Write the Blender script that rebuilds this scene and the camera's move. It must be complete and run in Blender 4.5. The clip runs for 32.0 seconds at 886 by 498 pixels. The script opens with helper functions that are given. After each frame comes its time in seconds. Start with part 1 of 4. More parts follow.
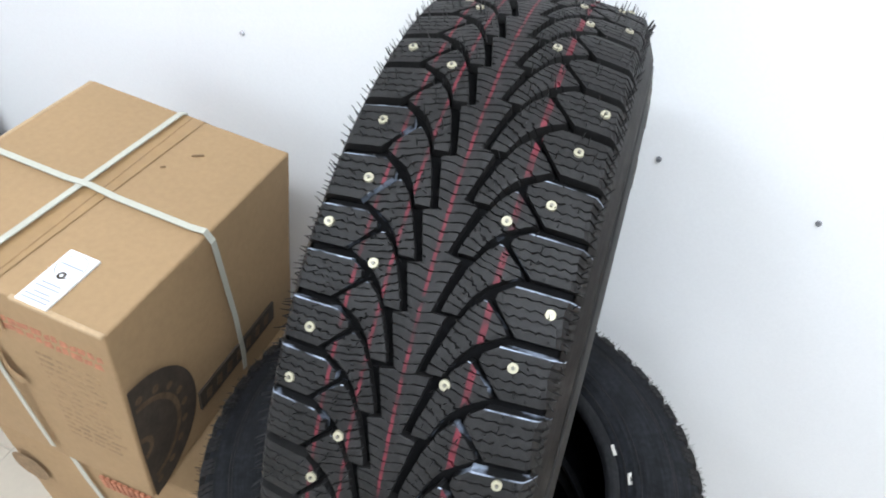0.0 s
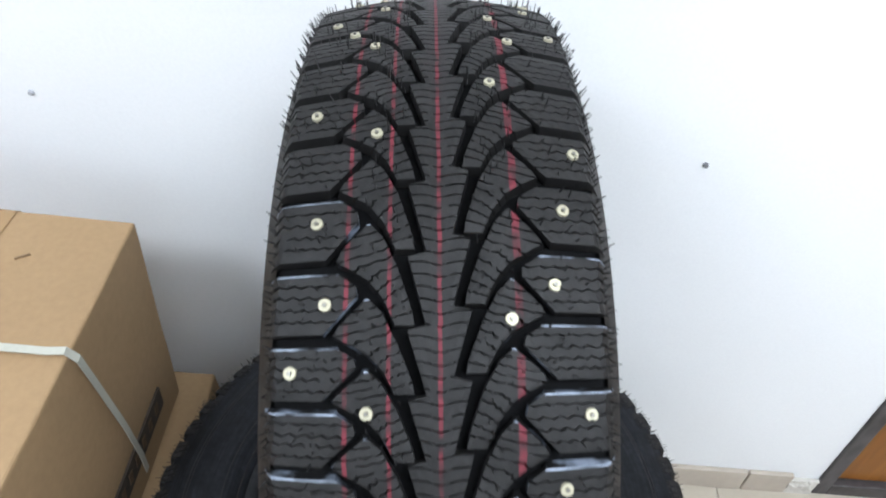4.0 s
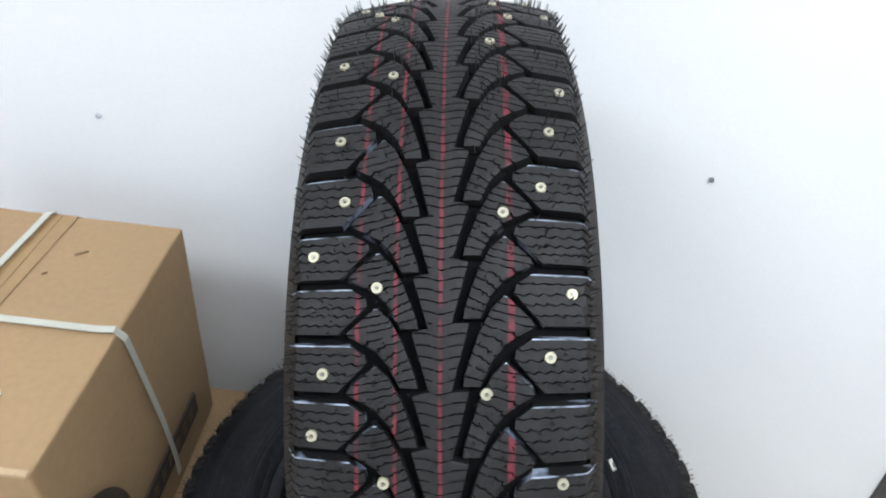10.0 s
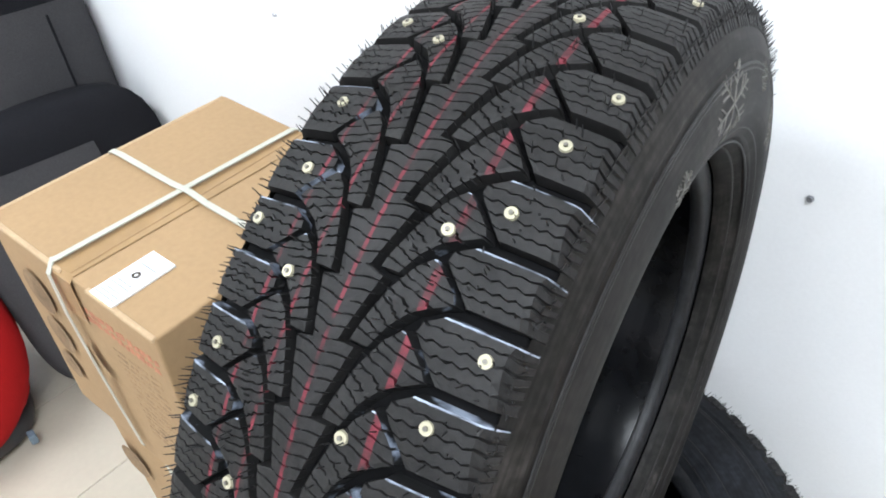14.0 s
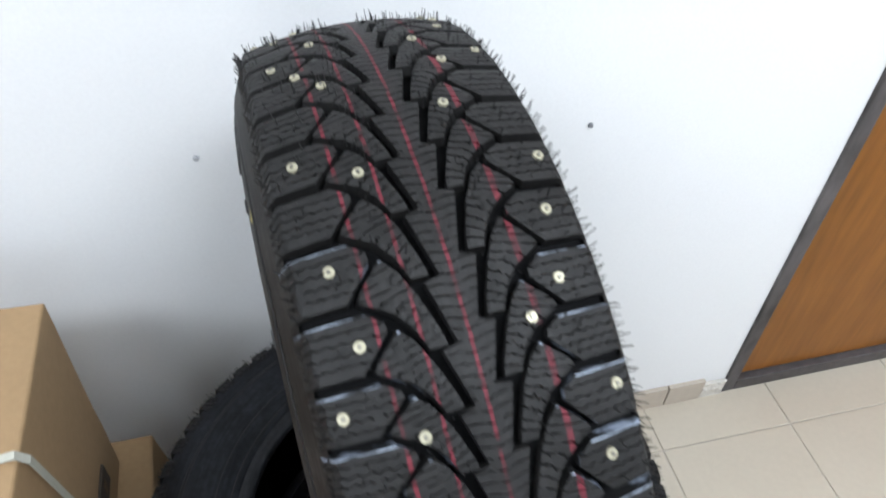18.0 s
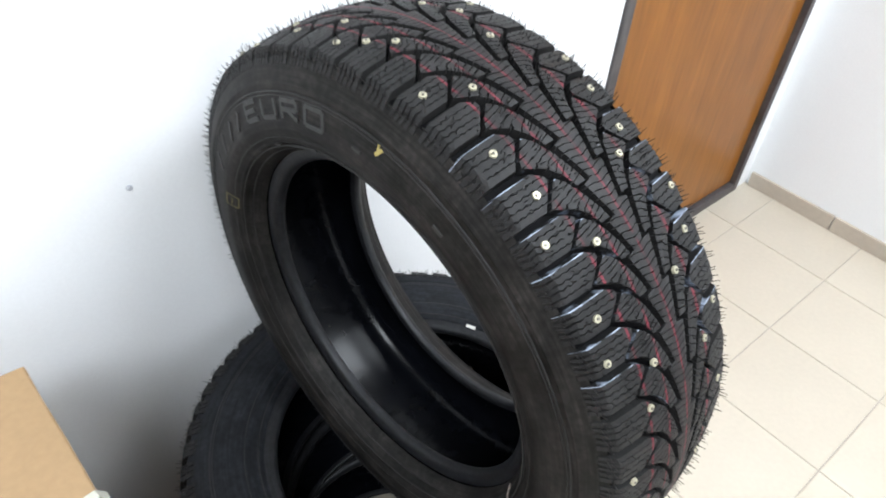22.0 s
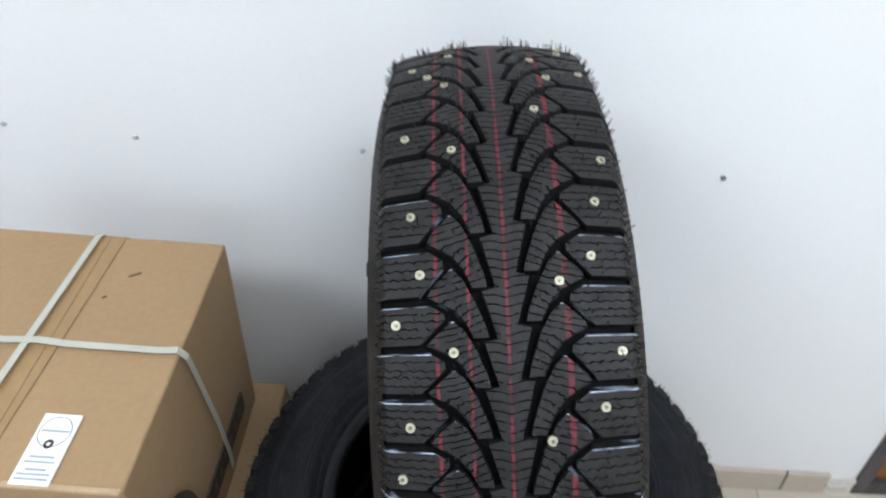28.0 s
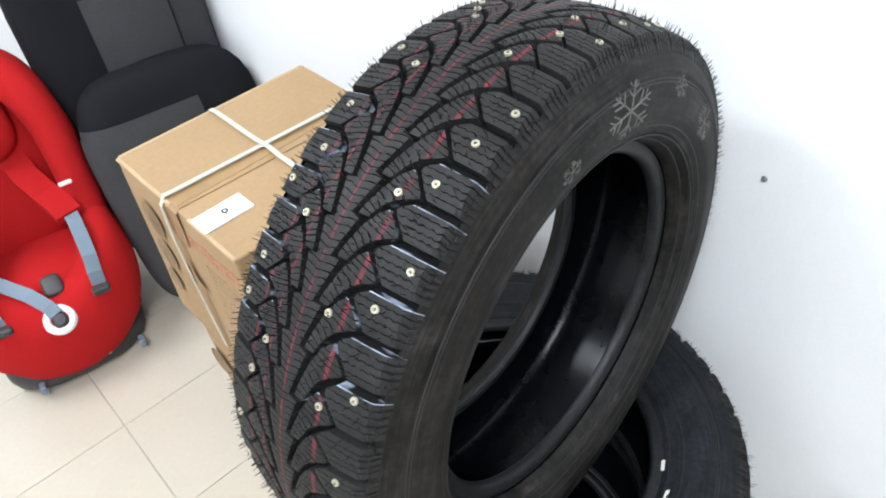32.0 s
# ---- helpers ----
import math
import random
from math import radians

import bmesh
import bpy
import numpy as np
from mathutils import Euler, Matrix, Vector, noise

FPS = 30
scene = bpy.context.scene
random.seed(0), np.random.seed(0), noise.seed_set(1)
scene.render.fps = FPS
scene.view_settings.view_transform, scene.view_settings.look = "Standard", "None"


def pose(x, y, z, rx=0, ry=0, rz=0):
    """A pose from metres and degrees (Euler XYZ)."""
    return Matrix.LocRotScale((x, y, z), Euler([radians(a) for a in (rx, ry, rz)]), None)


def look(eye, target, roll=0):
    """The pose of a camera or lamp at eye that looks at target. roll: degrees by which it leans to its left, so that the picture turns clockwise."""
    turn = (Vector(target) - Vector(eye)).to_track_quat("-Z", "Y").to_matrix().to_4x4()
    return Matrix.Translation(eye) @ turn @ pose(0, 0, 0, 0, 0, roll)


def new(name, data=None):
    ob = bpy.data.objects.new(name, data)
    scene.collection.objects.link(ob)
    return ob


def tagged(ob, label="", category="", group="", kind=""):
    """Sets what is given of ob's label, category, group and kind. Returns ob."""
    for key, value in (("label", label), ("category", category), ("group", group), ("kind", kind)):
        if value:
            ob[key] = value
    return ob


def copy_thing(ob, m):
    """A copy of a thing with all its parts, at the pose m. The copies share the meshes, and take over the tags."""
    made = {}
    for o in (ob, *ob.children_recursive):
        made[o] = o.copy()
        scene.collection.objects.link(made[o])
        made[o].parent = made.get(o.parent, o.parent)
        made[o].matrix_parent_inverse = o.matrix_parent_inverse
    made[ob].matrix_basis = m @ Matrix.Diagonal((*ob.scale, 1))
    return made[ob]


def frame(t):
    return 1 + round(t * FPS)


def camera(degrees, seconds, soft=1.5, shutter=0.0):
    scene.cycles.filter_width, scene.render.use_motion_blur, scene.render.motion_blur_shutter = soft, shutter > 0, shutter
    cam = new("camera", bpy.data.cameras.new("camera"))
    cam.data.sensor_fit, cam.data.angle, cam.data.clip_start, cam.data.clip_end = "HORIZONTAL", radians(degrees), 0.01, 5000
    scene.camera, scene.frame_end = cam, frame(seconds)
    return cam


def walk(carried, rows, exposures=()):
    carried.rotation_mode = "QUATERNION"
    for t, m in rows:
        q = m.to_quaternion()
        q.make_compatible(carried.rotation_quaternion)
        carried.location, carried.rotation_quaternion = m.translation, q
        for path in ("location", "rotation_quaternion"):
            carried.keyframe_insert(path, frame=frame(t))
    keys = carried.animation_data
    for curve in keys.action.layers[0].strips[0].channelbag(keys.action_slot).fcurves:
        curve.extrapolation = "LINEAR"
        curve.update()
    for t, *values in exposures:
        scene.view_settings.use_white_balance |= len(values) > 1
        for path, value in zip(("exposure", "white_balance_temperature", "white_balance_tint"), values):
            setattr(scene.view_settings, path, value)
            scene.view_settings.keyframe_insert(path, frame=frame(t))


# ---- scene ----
from mathutils.bvhtree import BVHTree
cam = camera(65.2, 32.0, soft=1.9, shutter=0.6)
PATH = [
    (0, (0.182, -0.275, 1.199), (-0.335, 1.119, -0.139), 4.8),
    (0.5, (0.18, -0.295, 1.224), (-0.352, 1.076, -0.131), 2.7),
    (1, (0.19, -0.312, 1.243), (-0.372, 1.035, -0.124), -0.2),
    (1.5, (0.207, -0.324, 1.246), (-0.405, 0.997, -0.126), -1.7),
    (2, (0.202, -0.319, 1.238), (-0.424, 1.017, -0.113), -3.0),
    (2.5, (0.174, -0.253, 1.221), (-0.355, 1.12, -0.134), -3.5),
    (3, (0.106, -0.227, 1.201), (-0.201, 1.2, -0.166), -3.5),
    (3.5, (0.095, -0.225, 1.19), (0.021, 1.234, -0.176), 1.8),
    (4, (0.091, -0.194, 1.199), (0.03, 1.234, -0.201), 2.2),
    (4.5, (0.087, -0.147, 1.197), (-0.016, 1.255, -0.225), -0.9),
    (6.5, (0.096, -0.076, 1.191), (-0.098, 1.111, -0.407), -4.1),
    (7, (0.103, -0.131, 1.191), (-0.069, 1.173, -0.315), -2.7),
    (7.5, (0.101, -0.175, 1.184), (-0.05, 1.234, -0.227), -2.0),
    (8, (0.097, -0.202, 1.181), (-0.04, 1.269, -0.167), -1.4),
    (8.5, (0.097, -0.222, 1.173), (-0.041, 1.292, -0.126), -0.2),
    (9, (0.092, -0.247, 1.173), (-0.027, 1.297, -0.092), 0.6),
    (9.5, (0.1, -0.283, 1.161), (-0.03, 1.287, -0.072), -0.2),
    (10, (0.116, -0.291, 1.168), (-0.061, 1.284, -0.052), 0.1),
    (10.5, (0.168, -0.255, 1.17), (-0.296, 1.272, -0.036), 0.1),
    (11, (0.205, -0.224, 1.161), (-0.551, 1.175, -0.051), -0.7),
    (11.5, (0.237, -0.202, 1.152), (-0.752, 1.083, -0.019), -2.1),
    (12, (0.25, -0.19, 1.155), (-0.856, 1.014, 0.003), -3.3),
    (12.5, (0.256, -0.181, 1.156), (-0.911, 0.981, 0.021), -3.3),
    (13, (0.262, -0.172, 1.153), (-0.896, 0.946, -0.034), -5.3),
    (13.5, (0.26, -0.163, 1.135), (-0.79, 1.013, -0.096), -3.2),
    (15.5, (0.246, -0.172, 1.128), (-0.752, 0.99, -0.159), -5.6),
    (16, (0.229, -0.178, 1.151), (-0.614, 1.062, -0.173), -6.1),
    (16.5, (0.15, -0.206, 1.188), (-0.359, 1.16, -0.181), -5.4),
    (17, (0.081, -0.221, 1.204), (-0.008, 1.221, -0.178), -3.2),
    (17.5, (0.046, -0.229, 1.214), (0.242, 1.176, -0.195), -0.1),
    (18, (0.027, -0.191, 1.225), (0.335, 1.174, -0.204), 0.1),
    (18.5, (0.003, -0.139, 1.237), (0.345, 1.186, -0.222), -0.8),
    (19, (-0.035, -0.131, 1.236), (0.438, 1.146, -0.229), -3.9),
    (19.5, (-0.143, -0.153, 1.227), (0.672, 1.004, -0.186), -1.2),
    (20, (-0.176, -0.161, 1.215), (0.809, 0.927, -0.144), 2.2),
    (20.5, (-0.202, -0.163, 1.21), (0.844, 0.908, -0.115), 3.9),
    (21, (-0.217, -0.18, 1.213), (0.809, 0.905, -0.118), 3.1),
    (21.5, (-0.229, -0.195, 1.206), (0.781, 0.875, -0.148), 3.5),
    (22, (-0.251, -0.219, 1.238), (0.752, 0.865, -0.11), 4.3),
    (22.5, (-0.274, -0.242, 1.26), (0.671, 0.875, -0.105), 3.9),
    (23, (-0.267, -0.248, 1.262), (0.645, 0.88, -0.115), 2.9),
    (23.5, (-0.256, -0.24, 1.26), (0.671, 0.888, -0.106), 3.0),
    (24, (-0.231, -0.232, 1.266), (0.71, 0.911, -0.079), 3.1),
    (24.5, (-0.23, -0.235, 1.263), (0.709, 0.918, -0.075), 3.6),
    (26.5, (-0.052, -0.311, 1.275), (0.318, 1.084, -0.109), 2.9),
    (27, (0.028, -0.31, 1.261), (0.154, 1.13, -0.121), 1.0),
    (27.5, (0.074, -0.287, 1.249), (0.042, 1.163, -0.128), -2.5),
    (28, (0.079, -0.293, 1.251), (-0.087, 1.197, -0.073), -2.2),
    (28.5, (0.109, -0.336, 1.242), (-0.173, 1.232, 0.033), 1.2),
    (29, (0.16, -0.329, 1.251), (-0.299, 1.228, 0.083), 1.4),
    (29.5, (0.239, -0.252, 1.255), (-0.675, 1.099, 0.098), 1.7),
    (30, (0.29, -0.223, 1.234), (-0.868, 0.886, 0.038), -2.3),
    (30.5, (0.321, -0.236, 1.227), (-0.764, 0.806, -0.091), -4.3),
    (31, (0.352, -0.238, 1.232), (-0.719, 0.782, -0.114), -3.8),
    (31.5, (0.39, -0.225, 1.236), (-0.728, 0.759, -0.099), -5.2),
    (32, (0.408, -0.206, 1.234), (-0.752, 0.737, -0.095), -6.5),
]
EXPOSURES = [(0, 0.0, 6400), (2, 0.0, 6400), (4, -0.05, 6300), (7, 0.05, 6400), (9, -0.15, 6400), (11, -0.18, 6400), (13, 0.1, 6500), (16, 0.35, 6500), (17, 0.22, 6450),
             (18, -0.15, 6400), (19, -0.45, 6500), (20, 0.15, 6500), (21, 0.28, 6500), (23, 0.3, 6500), (24.5, 0.42, 6500), (27, -0.2, 6400), (28, -0.37, 6400), (29, -0.53, 6400),
             (30, -0.5, 6400), (30.5, 0.0, 6450), (31, 0.0, 6500), (32, 0.22, 6500)]
walk(cam, [(t, look(eye, target, roll)) for t, eye, target, roll in PATH], [(*row, 13) for row in EXPOSURES])


# ---- light ----
world = bpy.data.worlds.new("world")
scene.world = world
world.use_nodes = True
sky = world.node_tree.nodes.new("ShaderNodeTexSky")
sky.sky_type, sky.sun_disc = "NISHITA", False
sky.sun_elevation, sky.sun_rotation = radians(35), radians(200)
world.node_tree.links.new(sky.outputs[0], world.node_tree.nodes["Background"].inputs[0])
world.node_tree.nodes["Background"].inputs[1].default_value = 0.12


def area_lamp(name, place, target, sx, sy, watts, colour):
    data = bpy.data.lights.new(name, "AREA")
    data.shape, data.size, data.size_y, data.energy, data.color = "RECTANGLE", sx, sy, watts, colour
    ob = new(name, data)
    ob.matrix_world = look(place, target)
    return ob


# daylight standing in the window behind the camera, and two ceiling fittings
area_lamp("window_daylight", (-0.6, -2.95, 1.6), (-0.6, 0, 1.2), 1.9, 1.3, 6, (0.78, 0.91, 1.0))
area_lamp("ceiling_lamp_light", (-1.25, -1.0, 2.56), (-1.25, -1.0, 0), 1.2, 0.5, 51, (0.85, 0.94, 1.0))
area_lamp("ceiling_lamp_light", (1.0, -0.85, 2.56), (1.0, -0.85, 0), 1.2, 0.8, 58, (0.85, 0.94, 1.0))


# ---- materials ----
def mat(name, colour, rough=0.6, metal=0.0, spread=0.12, grain=60.0, blotch=4.0, bump=0.15, depth=0.001, spec=0.5, island=0.0, stretch=None):
    """Principled surface with two scales of colour change and fine relief."""
    m = bpy.data.materials.new(name)
    m.use_nodes = True
    nt = m.node_tree
    N, L = nt.nodes, nt.links
    b = N["Principled BSDF"]
    b.inputs["Roughness"].default_value = rough
    b.inputs["Metallic"].default_value = metal
    b.inputs["Specular IOR Level"].default_value = spec
    co = N.new("ShaderNodeTexCoord")
    n1, n2 = N.new("ShaderNodeTexNoise"), N.new("ShaderNodeTexNoise")
    n1.inputs["Scale"].default_value, n2.inputs["Scale"].default_value = blotch, grain
    n1.inputs["Detail"].default_value, n2.inputs["Detail"].default_value = 4, 5
    source = co.outputs["Object"]
    if stretch:
        mp = N.new("ShaderNodeMapping")
        mp.inputs["Scale"].default_value = stretch
        L.new(source, mp.inputs["Vector"])
        source = mp.outputs[0]
    for n in (n1, n2):
        L.new(source, n.inputs["Vector"])
    add = N.new("ShaderNodeMath")
    add.operation = "ADD"
    L.new(n1.outputs["Fac"], add.inputs[0])
    L.new(n2.outputs["Fac"], add.inputs[1])
    last = add
    if island:
        info = N.new("ShaderNodeObjectInfo")
        mul = N.new("ShaderNodeMath")
        mul.operation = "MULTIPLY_ADD"
        L.new(info.outputs["Random"], mul.inputs[0])
        mul.inputs[1].default_value = island
        L.new(add.outputs[0], mul.inputs[2])
        last = mul
    ramp = N.new("ShaderNodeMapRange")
    ramp.inputs["From Min"].default_value, ramp.inputs["From Max"].default_value = 0.6, 1.4 + island
    ramp.inputs["To Min"].default_value, ramp.inputs["To Max"].default_value = 1 - spread, 1 + spread
    L.new(last.outputs[0], ramp.inputs["Value"])
    mix = N.new("ShaderNodeVectorMath")
    mix.operation = "SCALE"
    mix.inputs[0].default_value = colour
    L.new(ramp.outputs[0], mix.inputs["Scale"])
    L.new(mix.outputs[0], b.inputs["Base Color"])
    if bump:
        bp = N.new("ShaderNodeBump")
        bp.inputs["Strength"].default_value, bp.inputs["Distance"].default_value = bump, depth
        L.new(n2.outputs["Fac"], bp.inputs["Height"])
        L.new(bp.outputs[0], b.inputs["Normal"])
    return m


M_WALL = mat("white_plaster", (0.80, 0.81, 0.82), 0.75, spread=0.03, grain=240, blotch=1.5, bump=0.25, depth=0.0006)
M_CEIL = mat("ceiling_paint", (0.82, 0.82, 0.81), 0.85, spread=0.02)
M_TILE = mat("beige_floor_tile", (0.51, 0.455, 0.37), 0.28, spread=0.06, grain=90, blotch=7, bump=0.05, island=0.25)
M_GROUT = mat("grey_grout", (0.44, 0.40, 0.34), 0.9, spread=0.15, grain=200)
M_SKIRT = mat("skirting_tile", (0.46, 0.40, 0.33), 0.35, spread=0.08)
M_RUBBER = mat("black_rubber", (0.008, 0.008, 0.0085), 0.6, spread=0.25, grain=300, blotch=12, bump=0.12, depth=0.0005)
# groove floor darker than the tread: the recess shade is in its colour
M_GROOVE = mat("shaded_groove_rubber", (0.004, 0.004, 0.0045), 0.85, spread=0.2, spec=0.1)
M_CARD = mat("brown_cardboard", (0.335, 0.216, 0.111), 0.8, spread=0.10, grain=120, blotch=5, bump=0.1)
M_WOOD = mat("varnished_wood", (0.235, 0.088, 0.014), 0.32, spread=0.28, grain=26, blotch=5, bump=0.05, spec=0.25, stretch=(3.0, 1.0, 0.35))
M_FRAME = mat("dark_door_frame", (0.062, 0.054, 0.055), 0.5, spread=0.5, grain=60, blotch=8)
M_BLACK = mat("black_seat_cloth", (0.0135, 0.0135, 0.0160), 0.95, spread=0.25, grain=500, bump=0.4, spec=0.06)
M_GREY = mat("grey_seat_cloth", (0.053, 0.052, 0.055), 0.95, spread=0.3, grain=500, bump=0.4, spec=0.08)
M_RED = mat("red_seat_cloth", (0.41, 0.011, 0.012), 0.9, spread=0.15, grain=400, bump=0.4, spec=0.15)


# ---- building helpers ----
def mesh_of(name, bm, material, smooth=False):
    me = bpy.data.meshes.new(name)
    bm.normal_update()
    bm.to_mesh(me)
    bm.free()
    me.materials.append(material)
    if smooth:
        me.polygons.foreach_set("use_smooth", [True] * len(me.polygons))
    return me


def part(name, bm, material, parent=None, label="", smooth=False):
    ob = new(name, mesh_of(name, bm, material, smooth))
    if parent is not None:
        ob.parent = parent
    if label:
        tagged(ob, label)
    return ob


def thing(name, m, label, category, group="", kind=""):
    ob = new(name)
    ob.empty_display_size = 0.05
    ob.matrix_world = m
    return tagged(ob, label, category, group, kind)


def box(bm, x0, x1, y0, y1, z0, z1, bevel=0.0, segments=2):
    made = bmesh.ops.create_cube(bm, size=1.0, matrix=Matrix.LocRotScale(((x0 + x1) / 2, (y0 + y1) / 2, (z0 + z1) / 2), None, (x1 - x0, y1 - y0, z1 - z0)))
    if bevel:
        edges = list({e for v in made["verts"] for e in v.link_edges})
        bmesh.ops.bevel(bm, geom=edges, offset=bevel, segments=segments, affect="EDGES", profile=0.5)
    return bm


def boxed(*a, **k):
    return box(bmesh.new(), *a, **k)


def structure(name, bm, material, label):
    return tagged(part(name, bm, material), label, name.split("_")[0], kind="structure")


# ---- the room ----
WALL_Y, EAST_X, WEST_X, SOUTH_Y, TOP = 0.4575, 1.622, -2.6, -3.0, 2.6
DOOR0, DOOR1, DOOR_TOP = 0.758, 1.560, 2.02

bm = boxed(WEST_X - 0.2, DOOR0, WALL_Y, WALL_Y + 0.2, 0, TOP)
box(bm, DOOR1, EAST_X + 0.2, WALL_Y, WALL_Y + 0.2, 0, TOP)
box(bm, DOOR0, DOOR1, WALL_Y, WALL_Y + 0.2, DOOR_TOP, TOP)
structure("wall_north", bm, M_WALL, "white painted plaster wall with small nail holes")
structure("wall_east", boxed(EAST_X, EAST_X + 0.2, SOUTH_Y, WALL_Y, 0, TOP), M_WALL, "plain white painted plaster side wall")
structure("wall_west", boxed(WEST_X - 0.2, WEST_X, SOUTH_Y, WALL_Y, 0, TOP), M_WALL, "plain white painted plaster side wall")
bm = boxed(WEST_X - 0.2, -1.6, SOUTH_Y - 0.2, SOUTH_Y, 0, TOP)
box(bm, 0.4, EAST_X + 0.2, SOUTH_Y - 0.2, SOUTH_Y, 0, TOP)
box(bm, -1.6, 0.4, SOUTH_Y - 0.2, SOUTH_Y, 0, 0.9)
box(bm, -1.6, 0.4, SOUTH_Y - 0.2, SOUTH_Y, 2.3, TOP)
structure("wall_south", bm, M_WALL, "white painted plaster wall with a window opening")
structure("ceiling", boxed(WEST_X - 0.2, EAST_X + 0.2, SOUTH_Y - 0.2, WALL_Y + 0.2, TOP, TOP + 0.15), M_CEIL, "plain white painted ceiling")
structure("floor", boxed(WEST_X - 0.2, EAST_X + 0.2, SOUTH_Y - 0.2, WALL_Y + 0.2, -0.15, -0.0025), M_GROUT, "floor of beige ceramic tiles with grey grout")


# ---- tyres ----
R_T = 0.290
HALF = 0.0730


def stripe_rubber():
    """Black tread rubber with thin painted red and faded marking lines round the tread."""
    m = mat("tread_rubber", (0.0142, 0.0137, 0.0138), 0.58, spread=0.5, grain=380, blotch=38, bump=0.45, depth=0.0006, spec=0.24)
    nt = m.node_tree
    N, L = nt.nodes, nt.links
    b = N["Principled BSDF"]
    base = b.inputs["Base Color"].links[0].from_socket
    co = N.new("ShaderNodeTexCoord")
    sep = N.new("ShaderNodeSeparateXYZ")
    L.new(co.outputs["Object"], sep.inputs[0])
    wob = N.new("ShaderNodeTexNoise")
    wob.inputs["Scale"].default_value = 110
    L.new(co.outputs["Object"], wob.inputs["Vector"])
    shift = N.new("ShaderNodeMath")
    shift.operation = "MULTIPLY_ADD"
    L.new(wob.outputs["Fac"], shift.inputs[0])
    shift.inputs[1].default_value = 0.0014
    L.new(sep.outputs["X"], shift.inputs[2])
    last = None
    for u0, half in ((0.0007, 0.0009), (-0.0215, 0.0009), (-0.0405, 0.0010), (0.0355, 0.0017)):
        d = N.new("ShaderNodeMath")
        d.operation = "COMPARE"
        L.new(shift.outputs[0], d.inputs[0])
        d.inputs[1].default_value, d.inputs[2].default_value = u0, half
        if last is None:
            last = d
        else:
            s = N.new("ShaderNodeMath")
            s.operation = "MAXIMUM"
            L.new(last.outputs[0], s.inputs[0])
            L.new(d.outputs[0], s.inputs[1])
            last = s
    worn = N.new("ShaderNodeTexNoise")
    worn.inputs["Scale"].default_value = 95
    worn.inputs["Detail"].default_value = 4
    L.new(co.outputs["Object"], worn.inputs["Vector"])
    ramp = N.new("ShaderNodeMapRange")
    ramp.inputs["From Min"].default_value, ramp.inputs["From Max"].default_value = 0.34, 0.56
    L.new(worn.outputs["Fac"], ramp.inputs["Value"])
    fac = N.new("ShaderNodeMath")
    fac.operation = "MULTIPLY"
    L.new(last.outputs[0], fac.inputs[0])
    L.new(ramp.outputs[0], fac.inputs[1])
    mix = N.new("ShaderNodeMix")
    mix.data_type = "RGBA"
    L.new(fac.outputs[0], mix.inputs["Factor"])
    L.new(base, mix.inputs["A"])
    mix.inputs["B"].default_value = (0.135, 0.020, 0.030, 1)
    L.new(mix.outputs["Result"], b.inputs["Base Color"])
    return m


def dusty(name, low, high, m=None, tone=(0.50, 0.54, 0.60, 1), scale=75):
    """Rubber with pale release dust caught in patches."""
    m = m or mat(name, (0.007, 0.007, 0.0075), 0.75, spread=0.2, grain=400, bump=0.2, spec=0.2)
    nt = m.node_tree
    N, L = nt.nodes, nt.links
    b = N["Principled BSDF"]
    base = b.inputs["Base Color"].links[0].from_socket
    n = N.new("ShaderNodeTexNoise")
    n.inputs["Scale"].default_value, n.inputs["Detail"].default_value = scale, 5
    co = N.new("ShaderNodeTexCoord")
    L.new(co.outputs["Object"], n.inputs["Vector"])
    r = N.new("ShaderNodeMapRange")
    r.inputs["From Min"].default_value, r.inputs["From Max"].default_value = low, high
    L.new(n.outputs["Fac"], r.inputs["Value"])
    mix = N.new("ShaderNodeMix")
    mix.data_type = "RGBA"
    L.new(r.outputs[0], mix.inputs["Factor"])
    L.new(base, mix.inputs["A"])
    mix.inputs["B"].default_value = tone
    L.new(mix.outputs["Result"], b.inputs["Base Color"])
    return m


